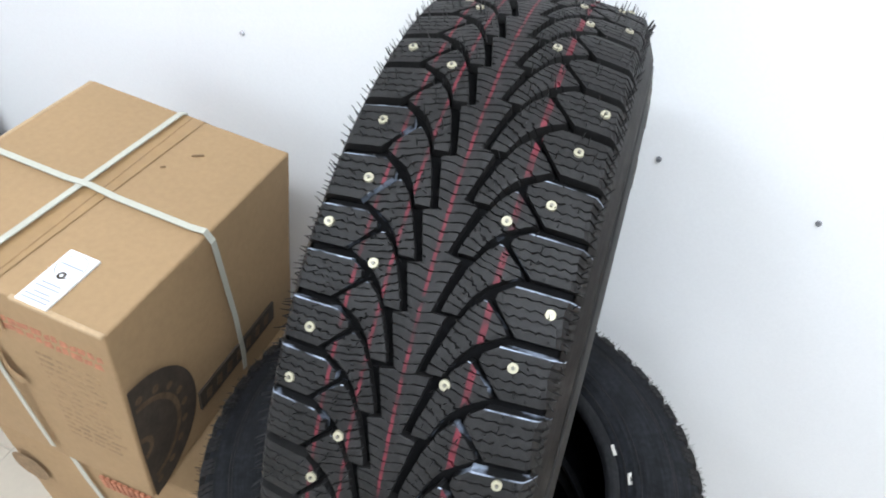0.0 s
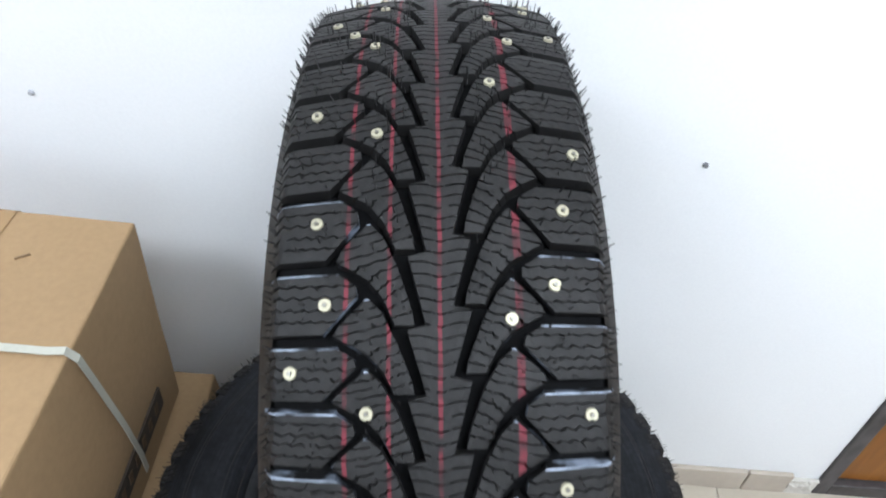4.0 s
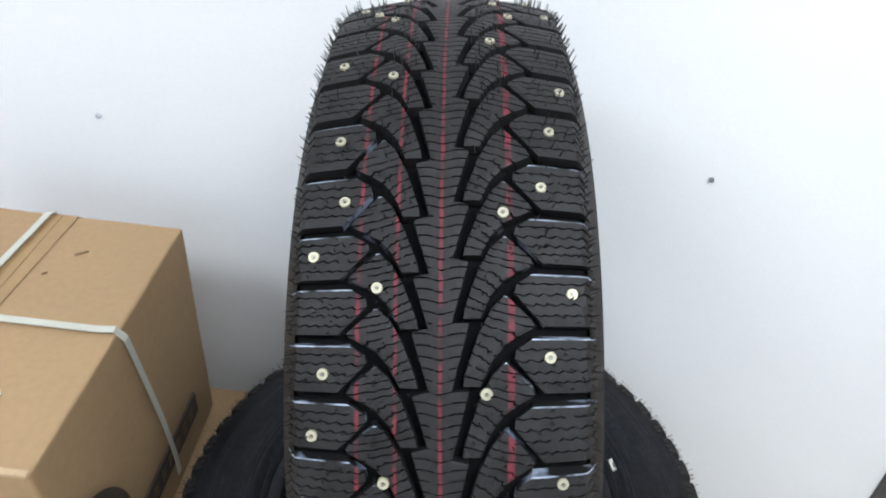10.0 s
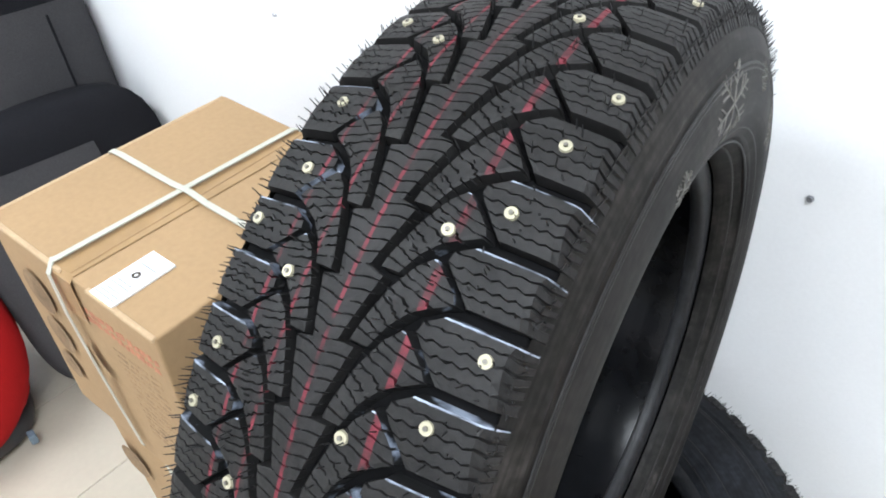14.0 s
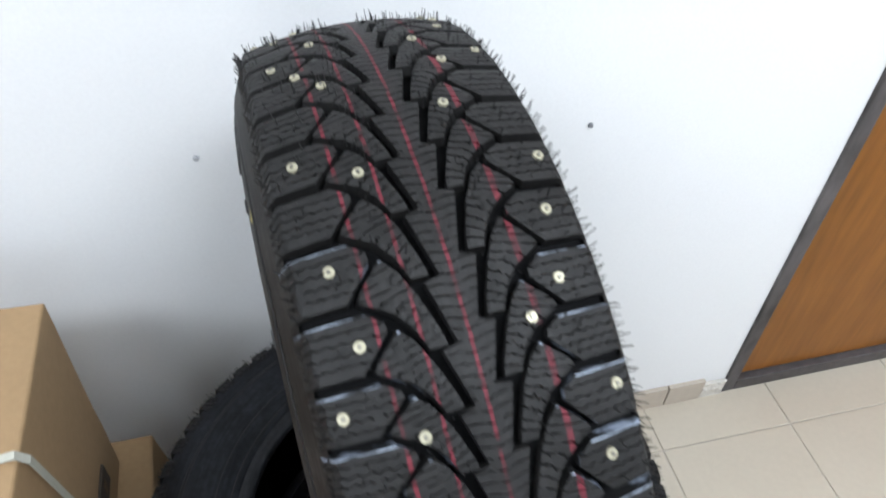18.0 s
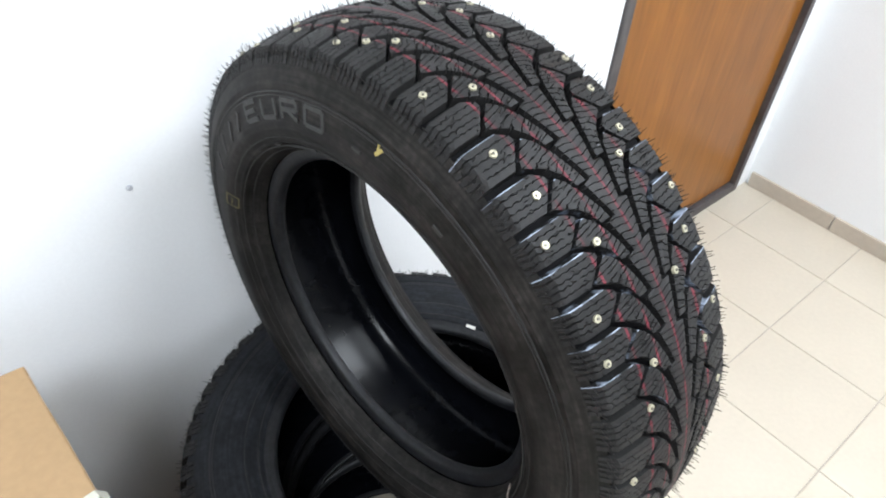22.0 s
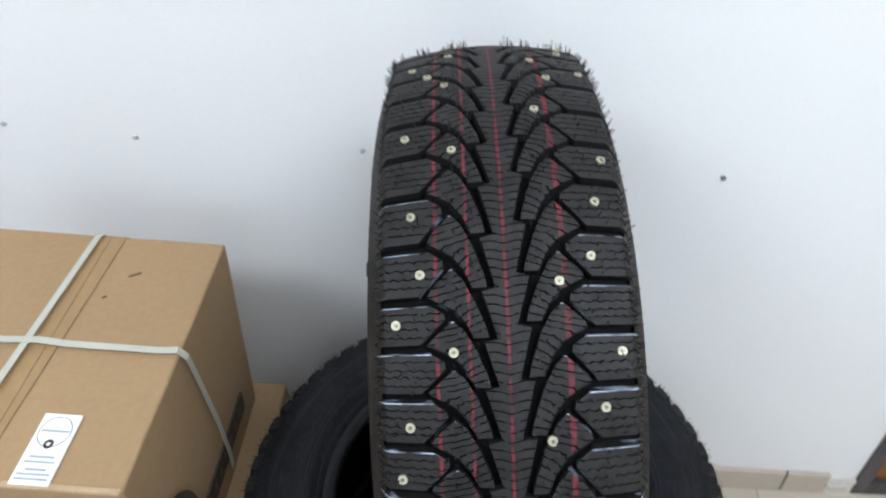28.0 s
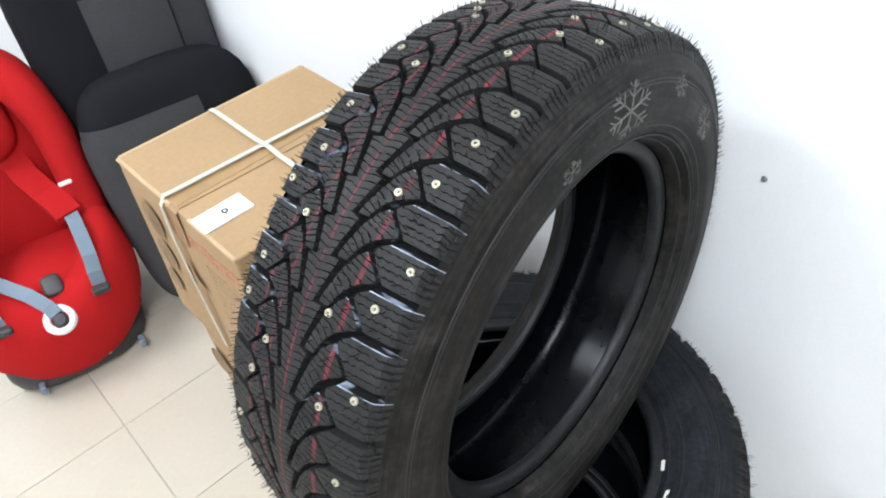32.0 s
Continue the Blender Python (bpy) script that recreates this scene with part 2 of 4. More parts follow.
def ringed(m, amount, scale=520):
    """Fine moulding rings and scuffs that run round the axle."""
    nt = m.node_tree
    N, L = nt.nodes, nt.links
    b = N["Principled BSDF"]
    base = b.inputs["Base Color"].links[0].from_socket
    co, sep, ln, put = N.new("ShaderNodeTexCoord"), N.new("ShaderNodeSeparateXYZ"), N.new("ShaderNodeVectorMath"), N.new("ShaderNodeCombineXYZ")
    flat = N.new("ShaderNodeVectorMath")
    flat.operation, ln.operation = "MULTIPLY", "LENGTH"
    flat.inputs[1].default_value = (0, 1, 1)
    L.new(co.outputs["Object"], sep.inputs[0])
    L.new(co.outputs["Object"], flat.inputs[0])
    L.new(flat.outputs[0], ln.inputs[0])
    L.new(ln.outputs["Value"], put.inputs["X"])
    for axis in ("Y", "Z"):
        soft = N.new("ShaderNodeMath")
        soft.operation = "MULTIPLY"
        soft.inputs[1].default_value = 0.035
        L.new(sep.outputs[axis], soft.inputs[0])
        L.new(soft.outputs[0], put.inputs[axis])
    rings, spots = N.new("ShaderNodeTexNoise"), N.new("ShaderNodeTexNoise")
    rings.inputs["Scale"].default_value, rings.inputs["Detail"].default_value = scale, 3
    spots.inputs["Scale"].default_value, spots.inputs["Detail"].default_value = 170, 3
    L.new(put.outputs[0], rings.inputs["Vector"])
    L.new(co.outputs["Object"], spots.inputs["Vector"])
    last = base
    for n, low, high in ((rings, 0.38, 0.68), (spots, 0.35, 0.70)):
        r = N.new("ShaderNodeMapRange")
        r.inputs["From Min"].default_value, r.inputs["From Max"].default_value = low, high
        r.inputs["To Min"].default_value, r.inputs["To Max"].default_value = 1 - amount * 0.5, 1 + amount
        L.new(n.outputs["Fac"], r.inputs["Value"])
        v = N.new("ShaderNodeVectorMath")
        v.operation = "SCALE"
        L.new(last, v.inputs[0])
        L.new(r.outputs[0], v.inputs["Scale"])
        last = v.outputs[0]
    L.new(last, b.inputs["Base Color"])
    return m


M_TREAD = stripe_rubber()
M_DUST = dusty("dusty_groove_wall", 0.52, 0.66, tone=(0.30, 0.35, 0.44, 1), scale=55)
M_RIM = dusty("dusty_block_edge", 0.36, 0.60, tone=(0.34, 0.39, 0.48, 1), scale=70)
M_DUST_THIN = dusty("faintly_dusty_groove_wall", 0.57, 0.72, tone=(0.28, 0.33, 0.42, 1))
M_WALLS = mat("groove_wall_rubber", (0.011, 0.0105, 0.0105), 0.7, spread=0.4, grain=300, spec=0.22)
M_SIDE = mat("sidewall_rubber", (0.0095, 0.0088, 0.0083), 0.55, spread=0.6, grain=55, blotch=13, bump=0.2, depth=0.0006, spec=0.13)
dusty("smeared_sidewall", 0.47, 0.74, M_SIDE, (0.023, 0.0205, 0.019, 1), 30)
ringed(M_SIDE, 0.55)
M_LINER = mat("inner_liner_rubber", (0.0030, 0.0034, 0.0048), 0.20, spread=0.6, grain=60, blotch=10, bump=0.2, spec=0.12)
M_BEAD = ringed(mat("bead_rubber", (0.0085, 0.0089, 0.0102), 0.45, spread=0.4, grain=90, blotch=12, bump=0.2, spec=0.26), 0.5, 700)
M_SIDE_COOL = ringed(mat("blue_black_sidewall_rubber", (0.0082, 0.0090, 0.0112), 0.58, spread=0.6, grain=55, blotch=10, bump=0.25, depth=0.0006, spec=0.16), 0.5)
# ridges paler than the sidewall: their highlights are put into the colour
M_LINE = mat("highlit_moulding_line", (0.0150, 0.0146, 0.0145), 0.5, spread=0.6, grain=70, blotch=9, spec=0.25)
M_STUD = mat("stud_aluminium", (0.44, 0.41, 0.30), 0.5, metal=0.35, spread=0.15, grain=900)
M_PIN = mat("stud_pin_carbide", (0.22, 0.21, 0.19), 0.4, metal=0.9, spread=0.2)
M_FLAKE = mat("worn_grey_emblem", (0.082, 0.078, 0.070), 0.6, spread=0.4, grain=200)
M_RELIEF = mat("raised_grey_rubber", (0.0185, 0.0180, 0.0178), 0.6, spread=0.3, grain=200)
M_YELLOW = mat("yellow_paint_mark", (0.32, 0.26, 0.08), 0.6, spread=0.35, grain=300)
M_OLIVE = mat("olive_ink_stamp", (0.10, 0.085, 0.035), 0.7, spread=0.3)
M_STUB = mat("faded_brown_paper", (0.28, 0.23, 0.20), 0.7, spread=0.2)
M_PALE = mat("pale_paper_sticker", (0.62, 0.60, 0.55), 0.6, spread=0.1)

LEFT_EDGES = [3.1, 9.2, 15.8, 22.5, 28.6, 34.3, 40.0, 45.6, 51.2, 57.9, 65.1, 71.6, 78.0, 84.3]
RIGHT_EDGES = [1.0, 7.2, 13.3, 19.9, 27.4, 34.3, 40.9, 47.3, 53.1, 59.5, 66.5, 72.8, 79.3, 85.9]


def all_edges(known, n=45):
    """Groove angles all the way round, ascending, in degrees."""
    step = (known[0] + 360 - known[-1]) / n
    return known + [known[-1] + step * (i + 1) for i in range(n - 1)]


LEFT_ALL, RIGHT_ALL = all_edges(LEFT_EDGES), all_edges(RIGHT_EDGES)


def angle_at(edges, k, p):
    """The angle p pitches down from groove k (angles fall as p grows)."""
    n = len(edges)
    q = k - p
    i = math.floor(q)
    f = q - i
    a = edges[i % n] + 360 * (i // n)
    b = edges[(i + 1) % n] + 360 * ((i + 1) // n)
    return a + (b - a) * f


def crown(u):
    """Outer radius across the tread, rounding over the shoulder."""
    a = abs(u)
    r = R_T - 1.75 * a * a
    if a > HALF:
        r -= (a - HALF) * 1.3 + 60 * (a - HALF) ** 2
    return r


def spot(u, deg, r):
    t = radians(deg)
    return (u, -r * math.cos(t), r * math.sin(t))


def lerp_table(table, p):
    for (p0, u0), (p1, u1) in zip(table, table[1:]):
        if p <= p1:
            return u0 + (u1 - u0) * (p - p0) / max(p1 - p0, 1e-9)
    return table[-1][1]


# outlines in pitches down from the groove and millimetres from the middle, for the left half
SHOULDER_OUT = [(0.085, -79.3), (0.895, -79.3)]
SHOULDER_IN = [(0.085, -45.4), (0.26, -36.4), (0.33, -35.2), (0.84, -49.6), (0.895, -51.2)]
MIDDLE_OUT = [(0.44, -32.5), (0.95, -47.1), (1.01, -45.7), (1.25, -32.0), (1.50, -24.8), (1.79, -19.5)]
MIDDLE_IN = [(0.44, -31.2), (0.58, -25.4), (0.94, -18.7), (1.40, -13.7), (1.75, -10.7), (1.79, -11.1)]


def block_mesh(name, edges, k, side, outer, inner, p0, p1, sipes, cols, slant, walls, depth=0.0075, seed=0, lean_up=0.036, skew=0.16):
    """One tread block with real sipes cut across it. side: -1 left half, 1 right half."""
    rnd = random.Random(seed)
    pitch_mm = abs(angle_at(edges, k, p0) - angle_at(edges, k, p1)) / 360 * 2 * math.pi * 288 / (p1 - p0)
    middle = {}
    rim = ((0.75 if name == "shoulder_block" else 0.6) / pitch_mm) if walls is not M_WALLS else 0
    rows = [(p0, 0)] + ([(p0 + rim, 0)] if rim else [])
    for s in range(sipes):
        c = p0 + (p1 - p0) * (s + 1) / (sipes + 1) + rnd.uniform(-0.012, 0.012)
        w = 0.42 / pitch_mm
        rows += [(c - w, 0), (c - w * 0.6, s + 1), (c + w * 0.6, s + 1), (c + w, 0)]
        middle.update({q: c for q, _ in rows[-4:]})
    rows.append((p1, 0))
    gaps = {s: sorted(rnd.sample(range(1, cols), min(2, cols - 1))) if rnd.random() < 0.75 else [] for s in range(1, sipes + 1)}
    verts, faces, mats = [], [], []
    for p, cut in rows:
        v = (p - p0) / (p1 - p0)
        bend = 4 * v * (1 - v)
        for c in range(cols + 1):
            f = c / cols
            zig = (0.7 if c % 2 else -0.7) * (1 if name == "shoulder_block" else 0.5) / pitch_mm
            wide = 1 + 2.2 * max(0, 1 - f * 4.5) if name == "shoulder_block" else 1
            at = middle[p] + (p - middle[p]) * wide if p in middle else p
            pp = at + bend * (zig + slant * (f - 0.5)) * (1 if 0 < v < 1 else 0)
            w = min(max((pp - p0) / (p1 - p0), 0), 1)
            q = pp - 4 * w * (1 - w) * skew * (f - 0.5)
            a, b = lerp_table(outer, q), lerp_table(inner, q)
            u = (a + (b - a) * f) / 1000
            r = crown(u)
            if c in (0, cols) or p in (p0, p1):
                r -= 0.0004
            if cut and c not in gaps[cut]:
                r -= 0.0035
            verts.append(spot(u if side < 0 else -u, angle_at(edges, k, pp), r))
    n = cols + 1
    for i in range(len(rows) - 1):
        for c in range(cols):
            q = [i * n + c, i * n + c + 1, (i + 1) * n + c + 1, (i + 1) * n + c]
            faces.append(q if side < 0 else q[::-1])
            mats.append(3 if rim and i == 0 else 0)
    ring = [c for c in range(n)] + [i * n + cols for i in range(1, len(rows))] + [(len(rows) - 1) * n + c for c in range(cols - 1, -1, -1)] + [i * n for i in range(len(rows) - 2, 0, -1)]
    low = len(verts)
    for i in ring:
        x, y, z = verts[i]
        # the wall at the upper edge leans out, the one at the lower edge stands steeper
        lean = lean_up if i < n else -0.018 if i >= (len(rows) - 1) * n else 0
        if lean:
            turned = radians(angle_at(edges, k, p0 - lean) - angle_at(edges, k, p0))
            y, z = y * math.cos(turned) + z * math.sin(turned), z * math.cos(turned) - y * math.sin(turned)
        if name == "middle_block" and i % n == 0:
            x += 0.0015 * side
        deep = depth if abs(x) < 0.070 else max(0.0025, depth - (abs(x) - 0.070) * 0.35)
        r = math.hypot(y, z)
        s = (crown(x) - deep) / r
        verts.append((x * 1.006, y * s, z * s))
    m = len(ring)
    for j in range(m):
        q = [ring[j], low + j, low + (j + 1) % m, ring[(j + 1) % m]]
        faces.append(q if side < 0 else q[::-1])
        inner_side = cols <= j < cols + len(rows) - 1
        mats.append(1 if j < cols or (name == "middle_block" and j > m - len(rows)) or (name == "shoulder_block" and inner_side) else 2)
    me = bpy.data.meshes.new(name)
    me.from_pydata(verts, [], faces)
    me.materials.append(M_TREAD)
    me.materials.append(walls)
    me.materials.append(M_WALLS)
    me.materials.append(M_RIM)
    me.polygons.foreach_set("material_index", mats)
    return me


def rib_mesh():
    """The saw-toothed centre rib with chevron sipes, all the way round."""
    def edge(edges, deg):
        n = len(edges)
        deg = deg % 360
        for k in range(n + 2):
            hi, lo = angle_at(edges, k, 0.9), angle_at(edges, k, 1.9)
            for d in (deg, deg - 360, deg + 360):
                if lo <= d < hi:
                    f = (hi - d) / (hi - lo)
                    return 14.0 - 8.2 * min(1, f * 1.05) if f < 0.975 else 14.0
        return 9.0
    verts, faces = [], []
    cols, count = 8, 330
    rows = []
    for s in range(count):
        d = 360.0 * s / count
        rows += [(d + 0.11, 0), (d + 0.14, 1), (d + 0.25, 1), (d + 0.28, 0), (d + 0.7, 0)]
    for deg, cut in rows:
        a, b = -edge(LEFT_ALL, deg), edge(RIGHT_ALL, deg)
        for c in range(cols + 1):
            f = c / cols
            u = (a + (b - a) * f) / 1000
            chev = abs(u) * 55 if abs(u) < 0.0075 else 0.41
            r = crown(u) - (0.0035 if cut and (abs(u) > 0.0046 or abs(u) < 0.0016) else 0)
            if c in (0, cols):
                r -= 0.0004
            verts.append(spot(u, deg + chev - 0.2, r))
    n = cols + 1
    R = len(rows)
    for i in range(R):
        j = (i + 1) % R
        for c in range(cols):
            faces.append((i * n + c, j * n + c, j * n + c + 1, i * n + c + 1))
    low = len(verts)
    for i in range(R):
        for c in (0, cols):
            x, y, z = verts[i * n + c]
            verts.append((x * 1.02, y * 0.974, z * 0.974))
    for i in range(R):
        j = (i + 1) % R
        faces.append((i * n, low + 2 * i, low + 2 * j, j * n))
        faces.append((i * n + cols, j * n + cols, low + 2 * j + 1, low + 2 * i + 1))
    me = bpy.data.meshes.new("centre_rib")
    me.from_pydata(verts, [], faces)
    me.materials.append(M_TREAD)
    return me


def ring_mesh(name, profile, steps, material, closed=False):
    """Sweep (u, r) pairs round the X axis."""
    verts, faces = [], []
    n = len(profile)
    for i in range(steps):
        a = 2 * math.pi * i / steps
        verts += [(u, r * math.cos(a), r * math.sin(a)) for u, r in profile]
    for i in range(steps):
        j = (i + 1) % steps
        for c in range(n if closed else n - 1):
            d = (c + 1) % n
            faces.append((i * n + c, j * n + c, j * n + d, i * n + d))
    me = bpy.data.meshes.new(name)
    me.from_pydata(verts, [], faces)
    bm = bmesh.new()
    bm.from_mesh(me)
    bmesh.ops.recalc_face_normals(bm, faces=bm.faces)
    bm.to_mesh(me)
    bm.free()
    me.polygons.foreach_set("use_smooth", [True] * len(me.polygons))
    me.materials.append(material)
    return me


def smooth_line(points, n=6):
    """Catmull-Rom through (u, r) pairs."""
    out = []
    p = [points[0]] + points + [points[-1]]
    for i in range(1, len(p) - 2):
        for s in range(n):
            t = s / n
            out.append(tuple(0.5 * (2 * p[i][d] + (p[i + 1][d] - p[i - 1][d]) * t + (2 * p[i - 1][d] - 5 * p[i][d] + 4 * p[i + 1][d] - p[i + 2][d]) * t * t
                                    + (3 * p[i][d] - p[i - 1][d] - 3 * p[i + 1][d] + p[i + 2][d]) * t ** 3) for d in (0, 1)))
    return out + [points[-1]]


RIDGES = ((0.2475, 0.0004), (0.2445, 0.0004), (0.2085, 0.0005), (0.1985, 0.0005), (0.1935, 0.0005))
SIDE_FLAT = smooth_line([(0.0755, 0.2735), (0.0780, 0.2675), (0.0806, 0.2590), (0.0818, 0.2545)]) + [(0.0825, 0.2530), (0.0819, 0.2515)] + \
    smooth_line([(0.0829, 0.2460), (0.0843, 0.2300), (0.0836, 0.2140), (0.0812, 0.2040)]) + [(0.0814, 0.2025), (0.0801, 0.2012)] + \
    smooth_line([(0.0775, 0.1960), (0.0732, 0.1895)]) + [(0.0724, 0.1880), (0.0707, 0.1872)]
# the standing tyre carries no load on its sidewalls and bulges more
SIDE_LINE = smooth_line([(0.0755, 0.2735), (0.0790, 0.2675), (0.0830, 0.2590), (0.0850, 0.2545)]) + [(0.0858, 0.2530), (0.0852, 0.2515)] + \
    smooth_line([(0.0870, 0.2460), (0.0896, 0.2330), (0.0910, 0.2200), (0.0888, 0.2110), (0.0852, 0.2035)]) + [(0.0853, 0.2022), (0.0838, 0.2008)] + \
    smooth_line([(0.0785, 0.1952), (0.0690, 0.1893)]) + [(0.0668, 0.1880), (0.0632, 0.1872)]
PINCH = {id(SIDE_LINE): 0.0135, id(SIDE_FLAT): 0.0045}
PROFILE = [SIDE_LINE]
BEAD_LINE = smooth_line([(0.0752, 0.1872), (0.0748, 0.1810), (0.0722, 0.1755), (0.0665, 0.1728), (0.0622, 0.1748), (0.0615, 0.1815)])
LINER_LINE = smooth_line([(0.0615, 0.1815), (0.0645, 0.2000), (0.0680, 0.2250), (0.0668, 0.2480), (0.0560, 0.2640), (0.0300, 0.2700), (0.0, 0.2708)])
BASE_LINE = [(-0.0770, 0.2675), (-0.0730, 0.2725), (-0.04, 0.2795), (0, 0.2825), (0.04, 0.2795), (0.0730, 0.2725), (0.0770, 0.2675)]


def flip(line):
    return [(-u, r) for u, r in line]


def ridge_mesh(side, r, high):
    """A fine raised line round the sidewall."""
    w = side_width(r)
    return ring_mesh("sidewall_line", [(side * (w - 0.0006), r - 0.0009), (side * (w + high), r - 0.0004), (side * (w + high), r + 0.0004), (side * (w - 0.0006), r + 0.0009)], 144, M_LINE)


def side_width(r):
    """Half width of the tyre at a radius on the sidewall."""
    best = min(PROFILE[0], key=lambda q: abs(q[1] - r))
    return best[0]


def bar_on_side(bm, side, r0, a0, r1, a1, width, high=0.0011):
    """A raised stroke on the sidewall between two polar places (metres, degrees)."""
    x0, y0, x1, y1 = r0 * math.cos(radians(a0)), r0 * math.sin(radians(a0)), r1 * math.cos(radians(a1)), r1 * math.sin(radians(a1))
    n = max(2, int(math.hypot(x1 - x0, y1 - y0) / 0.006) + 1)
    dx, dy = x1 - x0, y1 - y0
    ln = math.hypot(dx, dy)
    nx, ny = -dy / ln * width / 2, dx / ln * width / 2
    prev = None
    for i in range(n + 1):
        f = i / n
        row = []
        for s, h in ((-1, -0.0006), (-0.8, high), (0.8, high), (1, -0.0006)):
            x, y = x0 + dx * f + nx * s, y0 + dy * f + ny * s
            r = math.hypot(x, y)
            row.append(bm.verts.new((side * (side_width(r) + h), -x, y)))
        if prev:
            for c in range(3):
                bm.faces.new((prev[c], prev[c + 1], row[c + 1], row[c]))
        else:
            bm.faces.new(row)
        prev = row
    bm.faces.new(prev[::-1])


# strokes of plain capitals on a 4 by 6 grid
STROKES = {"E": ((0, 0, 0, 6), (0, 6, 4, 6), (0, 3, 3.4, 3), (0, 0, 4, 0)), "U": ((0, 6, 0, 0.6), (0, 0, 4, 0), (4, 0.6, 4, 6)),
           "R": ((0, 0, 0, 6), (0, 6, 4, 6), (4, 6, 4, 3), (4, 3, 0, 3), (1.6, 3, 4, 0)), "O": ((0, 0, 0, 6), (0, 6, 4, 6), (4, 6, 4, 0), (4, 0, 0, 0))}


def letter_bm(ch, side, mid, r_low, high, wide, stroke):
    bm = bmesh.new()
    for x0, y0, x1, y1 in STROKES[ch]:
        q = []
        for x, y in ((x0, y0), (x1, y1)):
            r = r_low + high * y / 6
            q += [r, mid - side * -1 * (x / 4 - 0.5) * wide / r * 57.3 if side > 0 else mid - (x / 4 - 0.5) * wide / r * 57.3]
        bar_on_side(bm, side, q[0], q[1], q[2], q[3], stroke)
    return bm


def flake_bm(side, ang, r, size, spread=1.4):
    """A raised snowflake: six branched arms, drawn out along the rim."""
    bm = bmesh.new()
    cx, cy = r * math.cos(radians(ang)), r * math.sin(radians(ang))

    tx, ty = -math.sin(radians(ang)), math.cos(radians(ang))

    def drawn(x, y):
        k = ((x - cx) * tx + (y - cy) * ty) * (spread - 1)
        return x + tx * k, y + ty * k

    def stroke(x0, y0, x1, y1, w):
        (x0, y0), (x1, y1) = drawn(x0, y0), drawn(x1, y1)
        bar_on_side(bm, side, math.hypot(x0, y0), math.degrees(math.atan2(y0, x0)), math.hypot(x1, y1), math.degrees(math.atan2(y1, x1)), w, 0.0005)
    for i in range(6):
        t = radians(60 * i + ang + 15)
        ex, ey = math.cos(t), math.sin(t)
        stroke(cx, cy, cx + ex * size, cy + ey * size, size * 0.075)
        for f in (0.45, 0.72):
            for s in (-1, 1):
                t2 = t + s * radians(50)
                b = size * (0.42 if f < 0.5 else 0.30)
                stroke(cx + ex * size * f, cy + ey * size * f, cx + ex * size * f + math.cos(t2) * b, cy + ey * size * f + math.sin(t2) * b, size * 0.062)
    return bm


FRONT_STUDS = [(8.7, -60.7), (11.5, 55.3), (20.1, -39.8), (22.3, 34.7), (25.9, 60.3), (26.2, -27.7), (30.5, -64.0), (35.0, 22.6), (36.7, -58.3), (38.5, 53.9), (44.8, 65.5),
               (45.2, -31.7), (48.6, -65.3), (53.1, 31.2), (54.5, -50.5), (56.2, 51.3), (62.2, -55.9), (63.5, 57.5), (70.1, 65.8), (71.9, -29.6), (75.1, -60.5), (79.2, 26.9),
               (86.6, -33.7), (88.0, 39.7), (90.2, -46.5), (90.6, 65.1)]
STUDS = list(FRONT_STUDS)
rnd = random.Random(5)
for k in range(46):
    d = 94 + 6.0 * k
    if d > 362:
        break
    for u in ((-60, 28), (53, -31), (-52, 63), (60, -36), (-63, 34))[k % 5]:
        STUDS.append((d + rnd.uniform(-1, 1), u + rnd.uniform(-3, 3)))


def stud_meshes():
    body = bmesh.new()
    bmesh.ops.create_cone(body, cap_ends=True, segments=16, radius1=0.0031, radius2=0.0028, depth=0.002, matrix=pose(0, 0, 0.0002))
    ring = mesh_of("stud", body, M_STUD)
    pin = bmesh.new()
    bmesh.ops.create_cone(pin, cap_ends=True, segments=10, radius1=0.0012, radius2=0.0010, depth=0.0022, matrix=pose(0, 0, 0.0011))
    return ring, mesh_of("pin", pin, M_PIN)


def hairs_mesh(name, places, seed, material):
    """Thin rubber vent hairs standing off the tread. places: (u, degrees, lean)."""
    rnd = random.Random(seed)
    verts, faces = [], []
    for u, deg, lean in places:
        ln, w = rnd.uniform(0.0035, 0.0092), 0.00052
        r = crown(u) - 0.0012
        base, tip = Vector(spot(u, deg, r)), Vector(spot(u + lean * ln + rnd.uniform(-1, 1) * 0.001, deg + rnd.uniform(-0.35, 0.35), r + ln * (1 - 0.5 * abs(lean))))
        d = (tip - base).normalized()
        a = d.orthogonal().normalized()
        b = d.cross(a)
        o = len(verts)
        for q, s in ((base, 1.0), (tip, 0.45)):
            for i in range(3):
                t = 2 * math.pi * i / 3
                verts.append(q + (a * math.cos(t) + b * math.sin(t)) * w * s)
        faces += [(o, o + 1, o + 4, o + 3), (o + 1, o + 2, o + 5, o + 4), (o + 2, o, o + 3, o + 5), (o + 3, o + 4, o + 5)]
    me = bpy.data.meshes.new(name)
    me.from_pydata(verts, [], faces)
    me.materials.append(material)
    return me


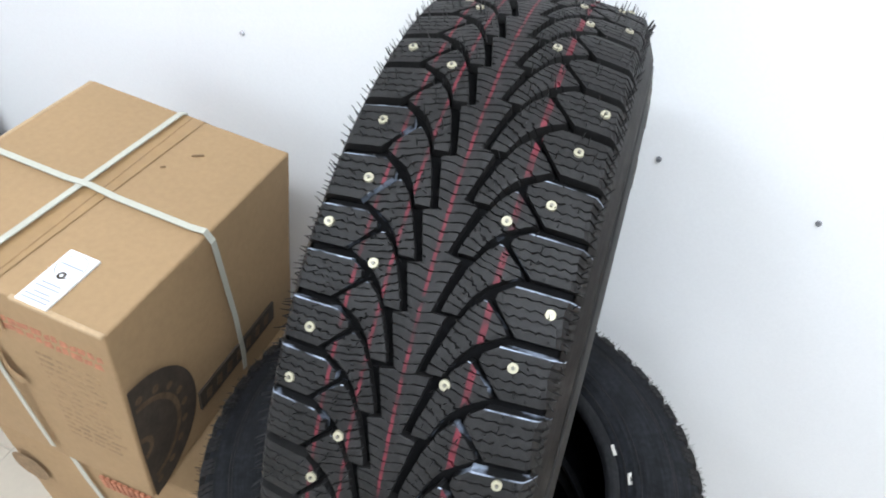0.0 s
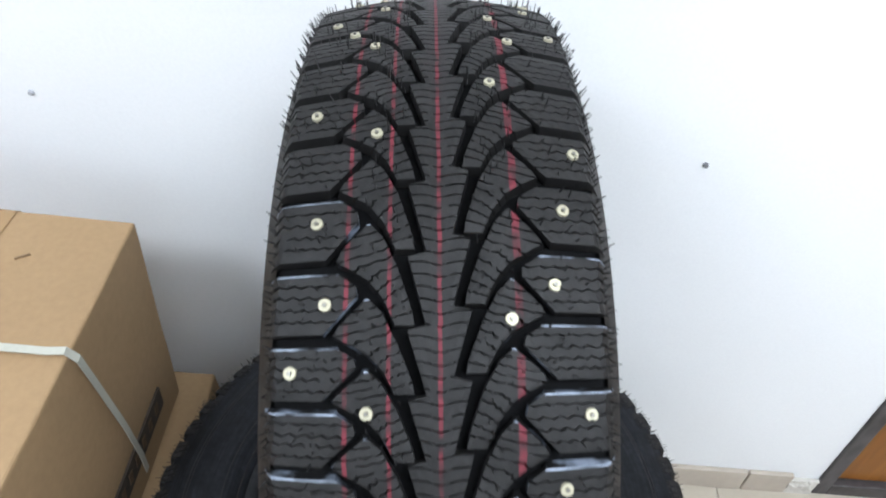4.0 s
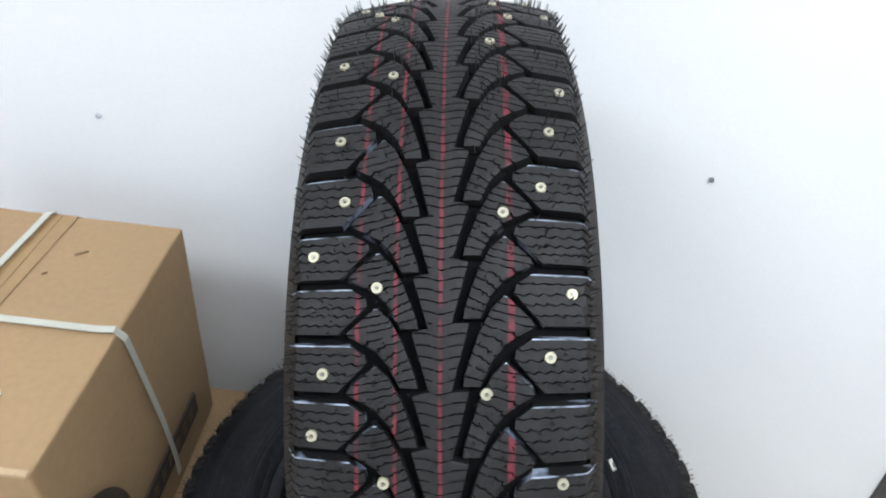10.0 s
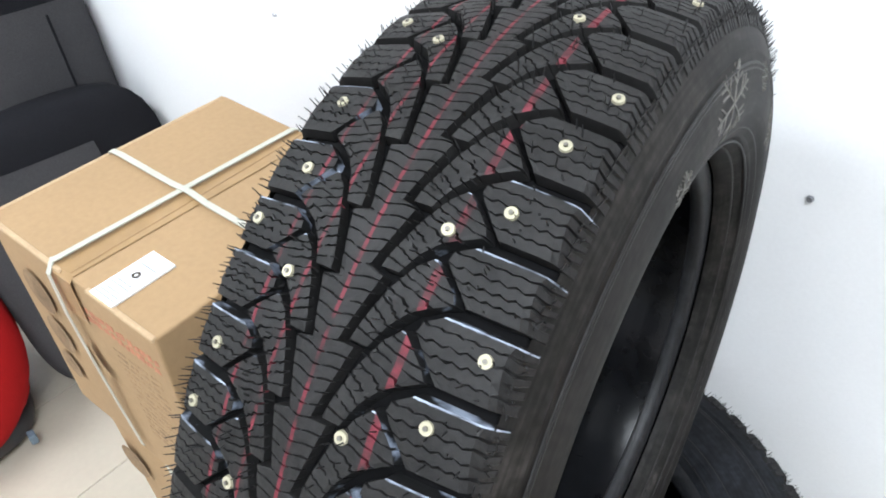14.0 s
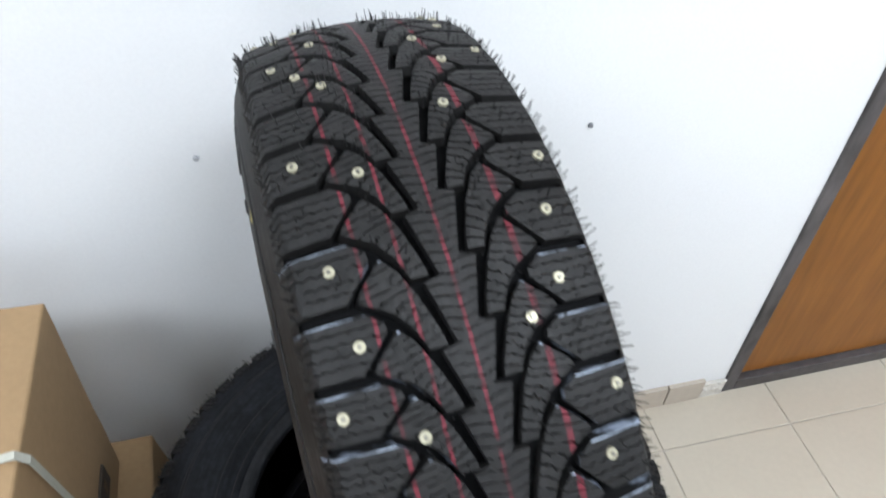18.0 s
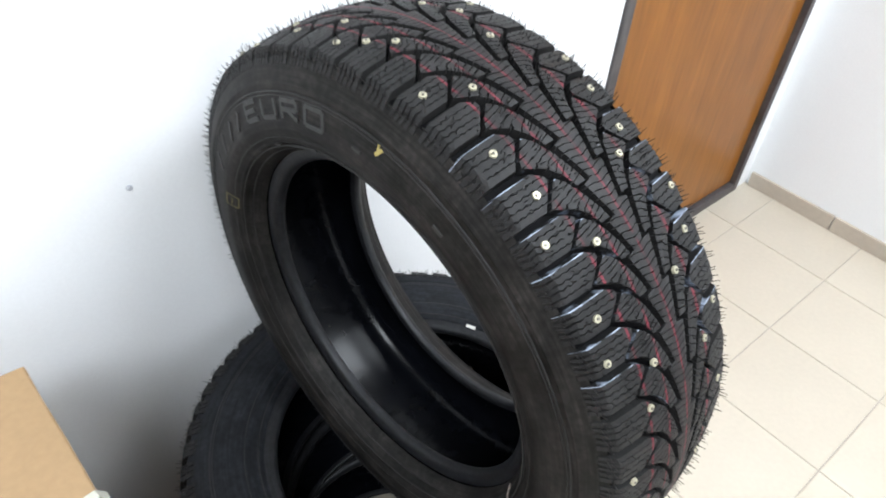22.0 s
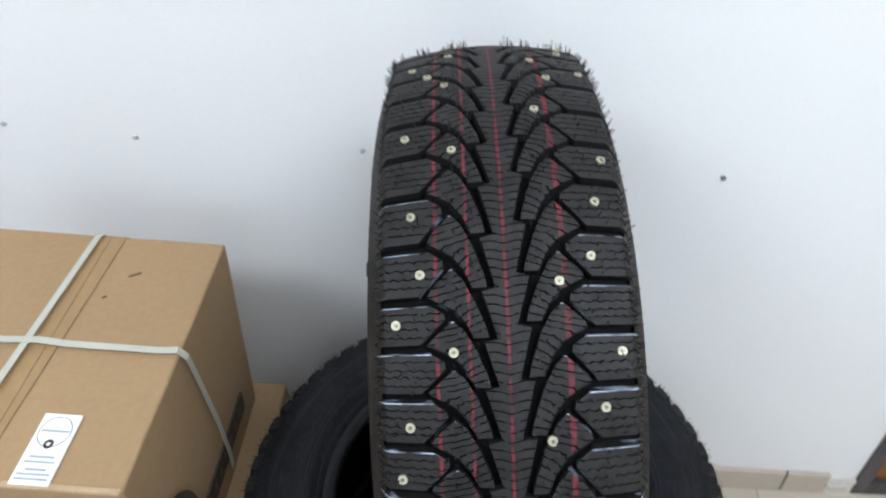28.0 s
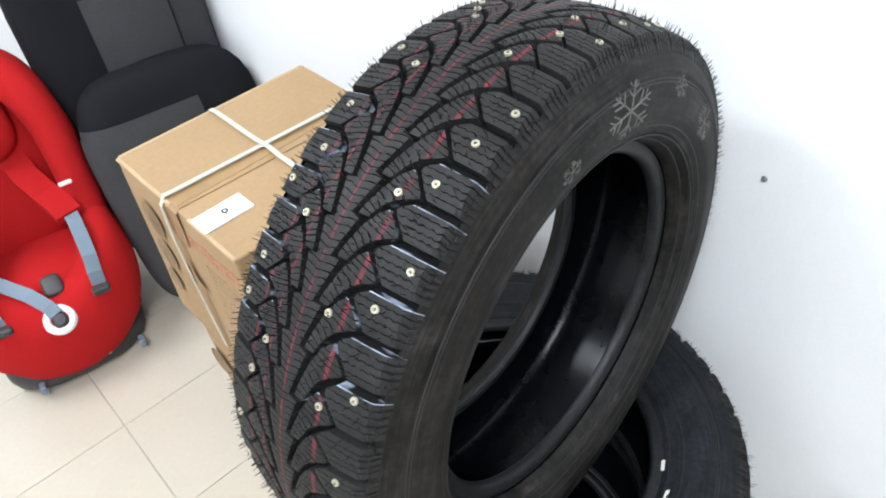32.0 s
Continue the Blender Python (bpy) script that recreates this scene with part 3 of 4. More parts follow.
def hair_places(seed):
    rnd = random.Random(seed)
    out = []
    for side, edges in ((-1, LEFT_ALL), (1, RIGHT_ALL)):
        for k in range(len(edges)):
            for p in (0.08, 0.17, 0.26, 0.35, 0.44, 0.53, 0.62, 0.71, 0.80, 0.89):
                out.append((side * rnd.choice((0.0770, 0.0755)), angle_at(edges, k, p), side * 0.4))
            for p in (0.12, 0.21, 0.30, 0.39, 0.48, 0.57, 0.66, 0.75, 0.84):
                if rnd.random() < 0.85:
                    out.append((side * rnd.uniform(0.046, 0.072), angle_at(edges, k, p), side * 0.15))
            for p in (0.65, 0.78, 0.91, 1.04, 1.17, 1.30, 1.43, 1.56):
                out.append((side * rnd.uniform(0.015, 0.036), angle_at(edges, k, p), 0))
    return out


def shell_parts(t):
    pinch = PINCH[id(PROFILE[0])]
    bead = [(u - pinch, r) for u, r in BEAD_LINE]
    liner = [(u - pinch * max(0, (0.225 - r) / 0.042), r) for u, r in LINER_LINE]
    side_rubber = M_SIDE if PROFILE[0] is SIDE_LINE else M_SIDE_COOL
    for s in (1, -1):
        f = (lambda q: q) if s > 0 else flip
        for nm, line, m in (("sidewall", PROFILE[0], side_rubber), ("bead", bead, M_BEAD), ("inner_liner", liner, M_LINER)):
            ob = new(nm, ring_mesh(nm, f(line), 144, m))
            ob.parent = t
        for r, high in RIDGES:
            ob = new("sidewall_line", ridge_mesh(s, r, high))
            ob.parent = t
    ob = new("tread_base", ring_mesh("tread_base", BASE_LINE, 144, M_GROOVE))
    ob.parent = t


def studded_tyre(m):
    t = thing("studded_tyre", m, "new black studded winter tyre with red tread lines standing upright", "tyre")
    shell_parts(t)
    seed = 0
    for side, edges in ((-1, LEFT_ALL), (1, RIGHT_ALL)):
        for k in range(len(edges)):
            seed += 1
            at = edges[k]
            for nm, out, inn, p0, p1, sipes, cols, slant in (("shoulder_block", SHOULDER_OUT, SHOULDER_IN, 0.085, 0.895, 4, 12, 0.03), ("middle_block", MIDDLE_OUT, MIDDLE_IN, 0.44, 1.79, 9, 6, -0.20)):
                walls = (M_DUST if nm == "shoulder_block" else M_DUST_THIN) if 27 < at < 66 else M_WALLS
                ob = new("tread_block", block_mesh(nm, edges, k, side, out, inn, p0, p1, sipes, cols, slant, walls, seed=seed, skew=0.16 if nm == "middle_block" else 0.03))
                ob.parent = t
    ob = new("centre_rib", rib_mesh())
    ob.parent = t
    ring, pin = stud_meshes()
    for deg, u in STUDS:
        u = u / 1000
        a = radians(deg)
        out = Vector((2.3 * u, -math.cos(a), math.sin(a))).normalized()
        q = out.to_track_quat("Z", "Y").to_matrix().to_4x4()
        ob = new("stud", ring)
        ob.matrix_local = Matrix.Translation(Vector(spot(u, deg, crown(u)))) @ q
        ob.parent = t
        tip = new("pin", pin)
        tip.parent = ob
    ob = tagged(new("vent_hairs", hairs_mesh("vent_hairs", hair_places(3), 4, M_RUBBER)), "fine black rubber moulding hairs", kind="stuff")
    ob.parent = t
    for ch, mid in zip("EURO", (119.5, 111.2, 102.9, 94.6)):
        part("letter", letter_bm(ch, -1, mid, 0.2270, 0.0150, 0.0225, 0.0046), M_RELIEF, t, "raised grey capital letter " + ch)
    for mid in (150, 142, 134.5, 128):
        bm = bmesh.new()
        bar_on_side(bm, -1, 0.2255, mid + 1.6, 0.2400, mid - 1.2, 0.0045)
        part("raised_mark", bm, M_RELIEF, t)
    for mid, r in ((82, 0.2300), (116, 0.2005), (100, 0.1995), (60, 0.2290)):
        bm = bmesh.new()
        bar_on_side(bm, -1, r, mid + 1.2, r, mid - 1.2, 0.003)
        part("raised_mark", bm, M_RELIEF, t)
    bm = bmesh.new()
    bar_on_side(bm, -1, 0.2375, 77.4, 0.2445, 76.1, 0.0034, 0.0006)
    bar_on_side(bm, -1, 0.2415, 77.1, 0.2465, 77.1, 0.0022, 0.0008)
    part("yellow_mark", bm, M_YELLOW, t, "yellow paint mark")
    bm = bmesh.new()
    for q in ((0.205, 164.0, 0.219, 164.0), (0.205, 159.6, 0.219, 159.6), (0.205, 164.0, 0.205, 159.6), (0.219, 164.0, 0.219, 159.6), (0.212, 163.0, 0.212, 160.6)):
        bar_on_side(bm, -1, *q, 0.0013, 0.0005)
    part("ink_stamp", bm, M_OLIVE, t, "olive square ink stamp")
    bm = bmesh.new()
    bar_on_side(bm, -1, 0.1905, -20.5, 0.1985, -22.0, 0.006, 0.0008)
    part("paper_sticker", bm, M_STUB, t, "small pale sticker")
    for ang, r, size in ((94.2, 0.2312, 0.0225), (116, 0.2424, 0.0100), (136.6, 0.2320, 0.0160), (74.0, 0.2230, 0.0085)):
        part("snowflake", flake_bm(1, ang, r, size), M_FLAKE, t, "raised snowflake emblem")
    return t


AXIS = Vector((1.0, 0.0865, 0.0198)).normalized()
LEAN = Vector((0.020, 0.088, 0.996))
UPV = (LEAN - AXIS * AXIS.dot(LEAN)).normalized()
TYRE = Matrix(((*AXIS, 0), (*UPV.cross(AXIS), 0), (*UPV, 0), (0, 0, 0, 1))).transposed()
TYRE.translation = Vector((0.0737, 0.1518, 0.7219)) + AXIS * 0.0006
studded_tyre(TYRE)


def lying_tyre(m, turn):
    t = thing("lying_tyre", m @ pose(0, 0, 0, turn, 0, 0), "black winter tyre lying flat in a stack against the wall", "tyre", "stacked tyres")
    PROFILE[0] = SIDE_FLAT
    shell_parts(t)
    seed = 100
    for side, edges in ((-1, LEFT_ALL), (1, RIGHT_ALL)):
        for k in range(len(edges)):
            seed += 1
            ob = new("tread_block", block_mesh("shoulder_block", edges, k, side, SHOULDER_OUT, SHOULDER_IN, 0.15, 0.82, 2, 5, 0.03, M_WALLS, seed=seed))
            ob.parent = t
    ob = new("tread_band", ring_mesh("tread_band", [(-0.044, 0.279), (-0.042, 0.2865), (0, 0.2895), (0.042, 0.2865), (0.044, 0.279)], 120, M_RUBBER))
    ob.parent = t
    ob = tagged(new("vent_hairs", hairs_mesh("vent_hairs", [q for q in hair_places(9) if abs(q[0]) > 0.05], 11, M_RUBBER)), "fine black rubber moulding hairs", kind="stuff")
    ob.parent = t
    for ang, r in ((84, 0.186), (96, 0.196), (122, 0.187)):
        bm = bmesh.new()
        bar_on_side(bm, 1, r + 0.001, ang, r + 0.001, ang + 4.2, 0.0042, 0.0009)
        part("bead_label", bm, M_PALE, t, "small white paper label")
    bm = bmesh.new()
    for q in ((0.203, 120, 0.203, 125), (0.208, 120, 0.208, 125), (0.213, 120.5, 0.213, 124)):
        bar_on_side(bm, 1, *q, 0.0042, 0.0005)
    part("ink_stamp", bm, M_OLIVE, t, "olive square ink stamp")
    return t


LYING = [pose(0.052, 0.150, 0.0848, 0, -90, 0), pose(0.070, 0.143, 0.2540, 0, -90, 0), pose(0.0646, 0.1386, 0.4235, 0, -90, 0)]
first = lying_tyre(LYING[0], 40)
copy_thing(first, LYING[1] @ pose(0, 0, 0, 120, 0, 0))
copy_thing(first, LYING[2] @ pose(0, 0, 0, 205, 0, 0))


# ---- cardboard boxes ----
M_STRAP = mat("pale_plastic_strap", (0.46, 0.455, 0.39), 0.4, spread=0.08, grain=300, blotch=20)
M_PAPER = mat("white_paper", (0.82, 0.84, 0.86), 0.7, spread=0.03)
M_INK = mat("faded_black_print", (0.045, 0.032, 0.022), 0.75, spread=0.45, grain=120, blotch=25)
M_BROWNINK = mat("brown_print", (0.235, 0.152, 0.083), 0.8, spread=0.35, grain=150, blotch=30)
M_DIMINK = mat("dim_brown_print", (0.115, 0.072, 0.038), 0.8, spread=0.5, grain=150, blotch=30)
M_SMALLINK = mat("pale_brown_print", (0.275, 0.177, 0.092), 0.8, spread=0.35, grain=150, blotch=30)
M_REDINK = mat("faded_red_print", (0.41, 0.165, 0.092), 0.8, spread=0.45, grain=200, blotch=40)
M_GREYINK = mat("grey_print", (0.35, 0.37, 0.42), 0.8, spread=0.1)
BW, BD, BH = 0.171, 0.177, 0.300
# the top sags to one side while the sides stand nearly upright
BOX = Matrix(((0.877, -0.030, 0.060, -0.414), (0.050, 0.963, 0.010, 0.168), (-0.113, 0.018, 1.100, 0.692), (0, 0, 0, 1)))


def carton_bm(w, d, h, seed, bulge=0.004, shape=None):
    """A closed carton, top at z = 0, with slightly bulging, uneven sides."""
    bm = boxed(-w, w, -d, d, -h, 0)
    bmesh.ops.subdivide_edges(bm, edges=bm.edges[:], cuts=9, use_grid_fill=True)
    for v in bm.verts:
        x, y, z = v.co
        fx, fy, fz = 1 - (x / w) ** 2, 1 - (y / d) ** 2, 1 - ((z + h / 2) / (h / 2)) ** 2
        wob = noise.noise(v.co * 9 + Vector((seed, 0, 0)))
        if abs(abs(x) - w) < 1e-5:
            v.co.x += math.copysign(bulge * (0.6 + wob) * fy * fz, x)
        if abs(abs(y) - d) < 1e-5:
            v.co.y += math.copysign(bulge * (0.6 + wob) * fx * fz, y)
        if abs(z) < 1e-5:
            v.co.z += 0.0005 * wob * fx * fy
        v.co += 0.0012 * Vector((noise.noise(v.co * 14), noise.noise(v.co * 14 + Vector((5, 5, 5))), 0))
        if shape:
            v.co = shape(v.co)
    bm.normal_update()
    sharp = [e for e in bm.edges if e.calc_face_angle(0) > 1.0]
    bmesh.ops.bevel(bm, geom=sharp, offset=0.003, segments=2, affect="EDGES", profile=0.5)
    return bm


def ribbon(points, width, thick, across):
    """A flat strap along points; across is its width direction at every point."""
    bm = bmesh.new()
    prev = None
    pts = [Vector(p) for p in points]
    for i, p in enumerate(pts):
        along = (pts[min(i + 1, len(pts) - 1)] - pts[max(i - 1, 0)]).normalized()
        a = Vector(across).normalized()
        a = (a - along * a.dot(along)).normalized()
        up = along.cross(a).normalized()
        row = [bm.verts.new(p + a * sx * width / 2 + up * sz * thick / 2) for sx, sz in ((-1, -1), (1, -1), (1, 1), (-1, 1))]
        if prev:
            for c in range(4):
                bm.faces.new((prev[c], prev[(c + 1) % 4], row[(c + 1) % 4], row[c]))
        else:
            bm.faces.new(row[::-1])
        prev = row
    bm.faces.new(prev)
    bmesh.ops.recalc_face_normals(bm, faces=bm.faces)
    return bm


def plate(bm, corners, lift):
    """A thin sheet with the four corners given, raised by lift."""
    q = [Vector(c) for c in corners]
    n = (q[1] - q[0]).cross(q[2] - q[0]).normalized()
    top = [bm.verts.new(c + n * lift) for c in q]
    low = [bm.verts.new(c - n * 0.002) for c in q]
    bm.faces.new(top)
    for i in range(4):
        j = (i + 1) % 4
        bm.faces.new((top[i], low[i], low[j], top[j]))


def on_front(x, down, y=-BD):
    return (x - BW, y - 0.0020, -down)


def on_right(along, down):
    return (BW + 0.0040, BD - along, -down)


def disc_face(bm, place, right, up, r, lift, inner=0.0, n=28, start=0.0, end=360.0):
    c, a, b = Vector(place), Vector(right).normalized(), Vector(up).normalized()
    nrm = a.cross(b)
    prev = None
    for i in range(n + 1):
        t = radians(start + (end - start) * i / n)
        d = a * math.cos(t) + b * math.sin(t)
        cur = (bm.verts.new(c + d * r + nrm * lift), bm.verts.new(c + d * inner + nrm * lift))
        if prev:
            bm.faces.new((prev[1], prev[0], cur[0], cur[1]))
        prev = cur


box1 = thing("cardboard_box", BOX, "brown printed cardboard box tied with pale straps on another box", "box", "stacked boxes")
carton = part("carton", carton_bm(BW, BD, BH, 1, 0.0018), M_CARD, box1)
SKIN = BVHTree.FromPolygons([v.co for v in carton.data.vertices], [p.vertices[:] for p in carton.data.polygons])


def on_card(x, down):
    """The place on the uneven front of the carton."""
    return SKIN.find_nearest(Vector(on_front(x, down)))[0]


M_EDGE = mat("worn_card_edge", (0.44, 0.31, 0.185), 0.85, spread=0.15, grain=200, blotch=30)
for x0, x1, y0, y1 in ((-BW + 0.002, -0.004, -BD - 0.0022, -BD + 0.004), (0.046, BW - 0.002, -BD - 0.0022, -BD + 0.004), (-BW - 0.0022, -BW + 0.004, -BD + 0.003, BD - 0.003)):
    part("flap_edge", boxed(x0, x1, y0, y1, -0.0042, 0.0008, bevel=0.001, segments=1), M_EDGE, box1, "worn pale cardboard edge")
arc = [(-0.002, BD + 0.004, -0.12), (-0.002, BD + 0.005, -0.02), (-0.002, BD - 0.004, 0.0045)] + [(-0.005 - 0.0018 * i, BD - 0.01 - i * 0.042, 0.0055) for i in range(9)]
arc += [(-0.022, -BD + 0.002, 0.005), (-0.023, -BD - 0.007, -0.008), (-0.020, -BD - 0.009, -0.06), (-0.012, -BD - 0.0085, -0.13), (-0.001, -BD - 0.0075, -0.20), (0.012, -BD - 0.006, -0.272)]
part("strap", ribbon(arc, 0.0085, 0.0012, (1, 0, 0)), M_STRAP, box1, "pale plastic strap")
arc = [(-BW - 0.008, -0.012, -0.13), (-BW - 0.007, -0.012, -0.01), (-BW + 0.004, -0.012, 0.0045)] + [(-0.15 + i * 0.0375, -0.010, 0.0042 if i != 4 else 0.0075) for i in range(9)]
arc += [(BW - 0.002, -0.008, 0.0045), (BW + 0.007, -0.006, -0.008), (BW + 0.009, 0.004, -0.07), (BW + 0.010, 0.018, -0.15), (BW + 0.0085, 0.03, -0.23), (BW + 0.006, 0.034, -0.27)]
part("strap", ribbon(arc, 0.0085, 0.0012, (0, 1, 0)), M_STRAP, box1, "pale plastic strap")
M_TAPE = mat("yellowed_packing_tape", (0.318, 0.199, 0.094), 0.35, spread=0.12, grain=60, blotch=9, bump=0.2, spec=0.4)
M_SEAM = mat("dark_lid_seam", (0.25, 0.158, 0.080), 0.9, spread=0.3)
arc = [(0.008, BD + 0.003, -0.055), (0.008, BD + 0.0035, -0.004), (0.008, BD - 0.003, 0.0011)] + [(0.008 - 0.0013 * i, BD - 0.01 - i * (2 * BD - 0.02) / 10, 0.0011) for i in range(11)]
arc += [(-0.005, -BD + 0.003, 0.0011), (-0.005, -BD - 0.0035, -0.004), (-0.005, -BD - 0.0032, -0.060)]
part("packing_tape", ribbon(arc, 0.046, 0.0004, (1, 0, 0)), M_TAPE, box1, "yellowed clear packing tape")
part("lid_seam", boxed(0.0100, 0.0112, -BD + 0.004, BD - 0.004, 0.0008, 0.0017), M_SEAM, box1)
lab = bmesh.new()
LX, LY = 0.0755, -0.138
plate(lab, ((LX - 0.0205, LY - 0.039, 0.0022), (LX + 0.0205, LY - 0.039, 0.0022), (LX + 0.0205, LY + 0.039, 0.0022), (LX - 0.0205, LY + 0.039, 0.0022)), 0.0005)
label_1 = part("paper_label", lab, M_PAPER, box1, "white paper label with small grey print")
bm = bmesh.new()
disc_face(bm, (LX, LY + 0.018, 0.0032), (1, 0, 0), (0, 1, 0), 0.0175, 0, 0.0168)
disc_face(bm, (LX, LY + 0.004, 0.0034), (1, 0, 0), (0, 1, 0), 0.0052, 0, 0.0022)
part("round_print", bm, M_INK, label_1)
for y0, w in ((0.019, 0.015), (-0.010, 0.013), (-0.0155, 0.016), (-0.0235, 0.011), (-0.0285, 0.017), (-0.0335, 0.017)):
    bm = bmesh.new()
    plate(bm, ((LX - w, LY + y0 - 0.0010, 0.0030), (LX + w, LY + y0 - 0.0010, 0.0030), (LX + w, LY + y0 + 0.0010, 0.0030), (LX - w, LY + y0 + 0.0010, 0.0030)), 0.0002)
    part("print_bar", bm, M_GREYINK, label_1)
# printing on the front face: two round pictures, a red line and rows of small print
for x, dn, r in ((0.068, 0.074, 0.030), (0.066, 0.143, 0.028), (0.048, 0.205, 0.022)):
    bm = bmesh.new()
    disc_face(bm, on_front(x, dn), (1, 0, 0), (0, 0, 1), r, 0.002)
    disc_face(bm, on_front(x, dn), (1, 0, 0), (0, 0, 1), r * 0.42, 0.0026, r * 0.3)
    part("round_print", bm, M_BROWNINK, box1, "round brown printed picture")
rnd = random.Random(8)
for row in range(2):
    x0 = 0.134
    while x0 < 0.322:
        w = rnd.uniform(0.006, 0.016)
        dn = 0.036 + row * 0.0115 + rnd.uniform(-0.001, 0.001)
        bm = bmesh.new()
        plate(bm, (on_card(x0, dn + 0.0095), on_card(x0 + w, dn + 0.0095 + rnd.uniform(-0.003, 0)), on_card(x0 + w + rnd.uniform(-0.003, 0.002), dn), on_card(x0 + 0.001, dn + rnd.uniform(0, 0.003))), 0.0004)
        part("print_bar", bm, M_REDINK, box1, "faded red print")
        x0 += w + rnd.uniform(0.0015, 0.0045)
for r in range(15):
    x0, dn = 0.222 + rnd.uniform(0, 0.004), 0.076 + r * 0.0102
    while x0 < 0.300:
        w = rnd.uniform(0.008, 0.024)
        bm = bmesh.new()
        plate(bm, (on_card(x0, dn + 0.0042), on_card(x0 + w, dn + 0.0042), on_card(x0 + w, dn), on_card(x0, dn)), 0.0004)
        part("print_bar", bm, M_SMALLINK, box1)
        x0 += w + rnd.uniform(0.003, 0.007)
bm = bmesh.new()
disc_face(bm, on_front(0.172, 0.125), (1, 0, 0), (0, 0, 1), 0.024, 0.004, 0.0, 24, 100, 330)
part("torn_flap", bm, M_CARD, box1, "half-torn round cardboard flap")
# right face: dark wheel picture and a dark title strip
bm = bmesh.new()
disc_face(bm, on_right(0.354, 0.190), (0, -1, 0), (0, 0, 1), 0.104, -0.0015, 0.0, 40, 91, 269)
part("wheel_print", bm, M_INK, box1, "dark printed picture of a wheel")
bm = bmesh.new()
disc_face(bm, on_right(0.354, 0.190), (0, -1, 0), (0, 0, 1), 0.072, -0.0022, 0.064, 40, 95, 262)
disc_face(bm, on_right(0.354, 0.190), (0, -1, 0), (0, 0, 1), 0.020, -0.0022, 0.012, 24, 95, 262)
part("print_ring", bm, M_DIMINK, box1)
for i in range(9):
    t = radians(100 + i * 20)
    bm = bmesh.new()
    disc_face(bm, on_right(0.354 + math.cos(t) * 0.080, 0.190 - math.sin(t) * 0.080), (0, -1, 0), (0, 0, 1), 0.006, -0.0022, 0, 8)
    part("print_spot", bm, M_DIMINK, box1)
bm = bmesh.new()
plate(bm, (on_right(0.245, 0.246), on_right(0.060, 0.246), on_right(0.060, 0.212), on_right(0.245, 0.212)), 0.0014)
part("title_strip", bm, M_INK, box1, "black printed strip with pale marks")
for i in range(7):
    x0 = 0.232 - i * 0.024
    bm = bmesh.new()
    plate(bm, (on_right(x0, 0.236), on_right(x0 - 0.010, 0.239), on_right(x0 - 0.013, 0.222), on_right(x0 - 0.003, 0.220)), 0.0020)
    part("print_bar", bm, M_DIMINK, box1)
for x, y, dx, dy in ((0.062, 0.104, 0.015, 0.008), (0.043, 0.066, 0.005, 0.003)):
    bm = bmesh.new()
    plate(bm, ((x, y, 0.0016), (x + dx * 0.1, y - 0.0012, 0.0016), (x + dx, y + dy - 0.0004, 0.0016), (x + dx * 0.9, y + dy + 0.0006, 0.0016)), 0.0005)
    part("pen_mark", bm, M_BROWNINK, box1)


def squashed(co):
    """The lower carton: leaning and pressed down under the upper one."""
    f = 1 + co.z / 0.24
    tuck = 1 - 0.45 * (1 - f) if co.x > 0 else 1
    x, y = co.x * tuck - 0.105 * f, co.y + 0.030 * f
    top = BOX @ Vector((0, 0, -BH - 0.0045))
    n = BOX.to_3x3().inverted().transposed() @ Vector((0, 0, 1))
    wx, wy = LOW_X + x * 0.996 - y * 0.087, LOW_Y + x * 0.087 + y * 0.996
    z = top.z - (n.x * (wx - top.x) + n.y * (wy - top.y)) / n.z
    return Vector((x, y, z * f + 0.001))


LOW_X, LOW_Y = -0.312, 0.176
box2 = thing("cardboard_box", pose(LOW_X, LOW_Y, 0, 0, 0, 5), "crushed brown cardboard box under another on the floor", "box", "stacked boxes")
part("carton", carton_bm(0.170, 0.176, 0.24, 4, 0.006, squashed), M_CARD, box2)


def low_front(x, z, off=0.0):
    """A place on the leaning front face of the lower carton."""
    return squashed(Vector((x, -0.1815 - off, z - 0.24)))


arc = [low_front(x, z, off) for x, z, off in ((-0.036, 0.236, 0.001), (-0.031, 0.20, 0.003), (-0.024, 0.15, 0.003), (-0.012, 0.10, 0.003), (0.002, 0.05, 0.003), (0.012, 0.006, 0.002))]
part("strap", ribbon(arc, 0.0085, 0.0012, (1, 0, 0)), M_STRAP, box2, "pale plastic strap")
bm = bmesh.new()
disc_face(bm, low_front(-0.145, 0.175), low_front(-0.13, 0.175) - low_front(-0.145, 0.175), low_front(-0.145, 0.19) - low_front(-0.145, 0.175), 0.027, 0.002)
part("round_print", bm, M_BROWNINK, box2, "round brown printed picture")
for i in range(9):
    x0 = -0.006 + i * 0.0095
    bm = bmesh.new()
    plate(bm, (low_front(x0, 0.196), low_front(x0 + 0.006, 0.196), low_front(x0 + 0.006, 0.210), low_front(x0, 0.210)), 0.0016)
    part("print_bar", bm, M_REDINK, box2)

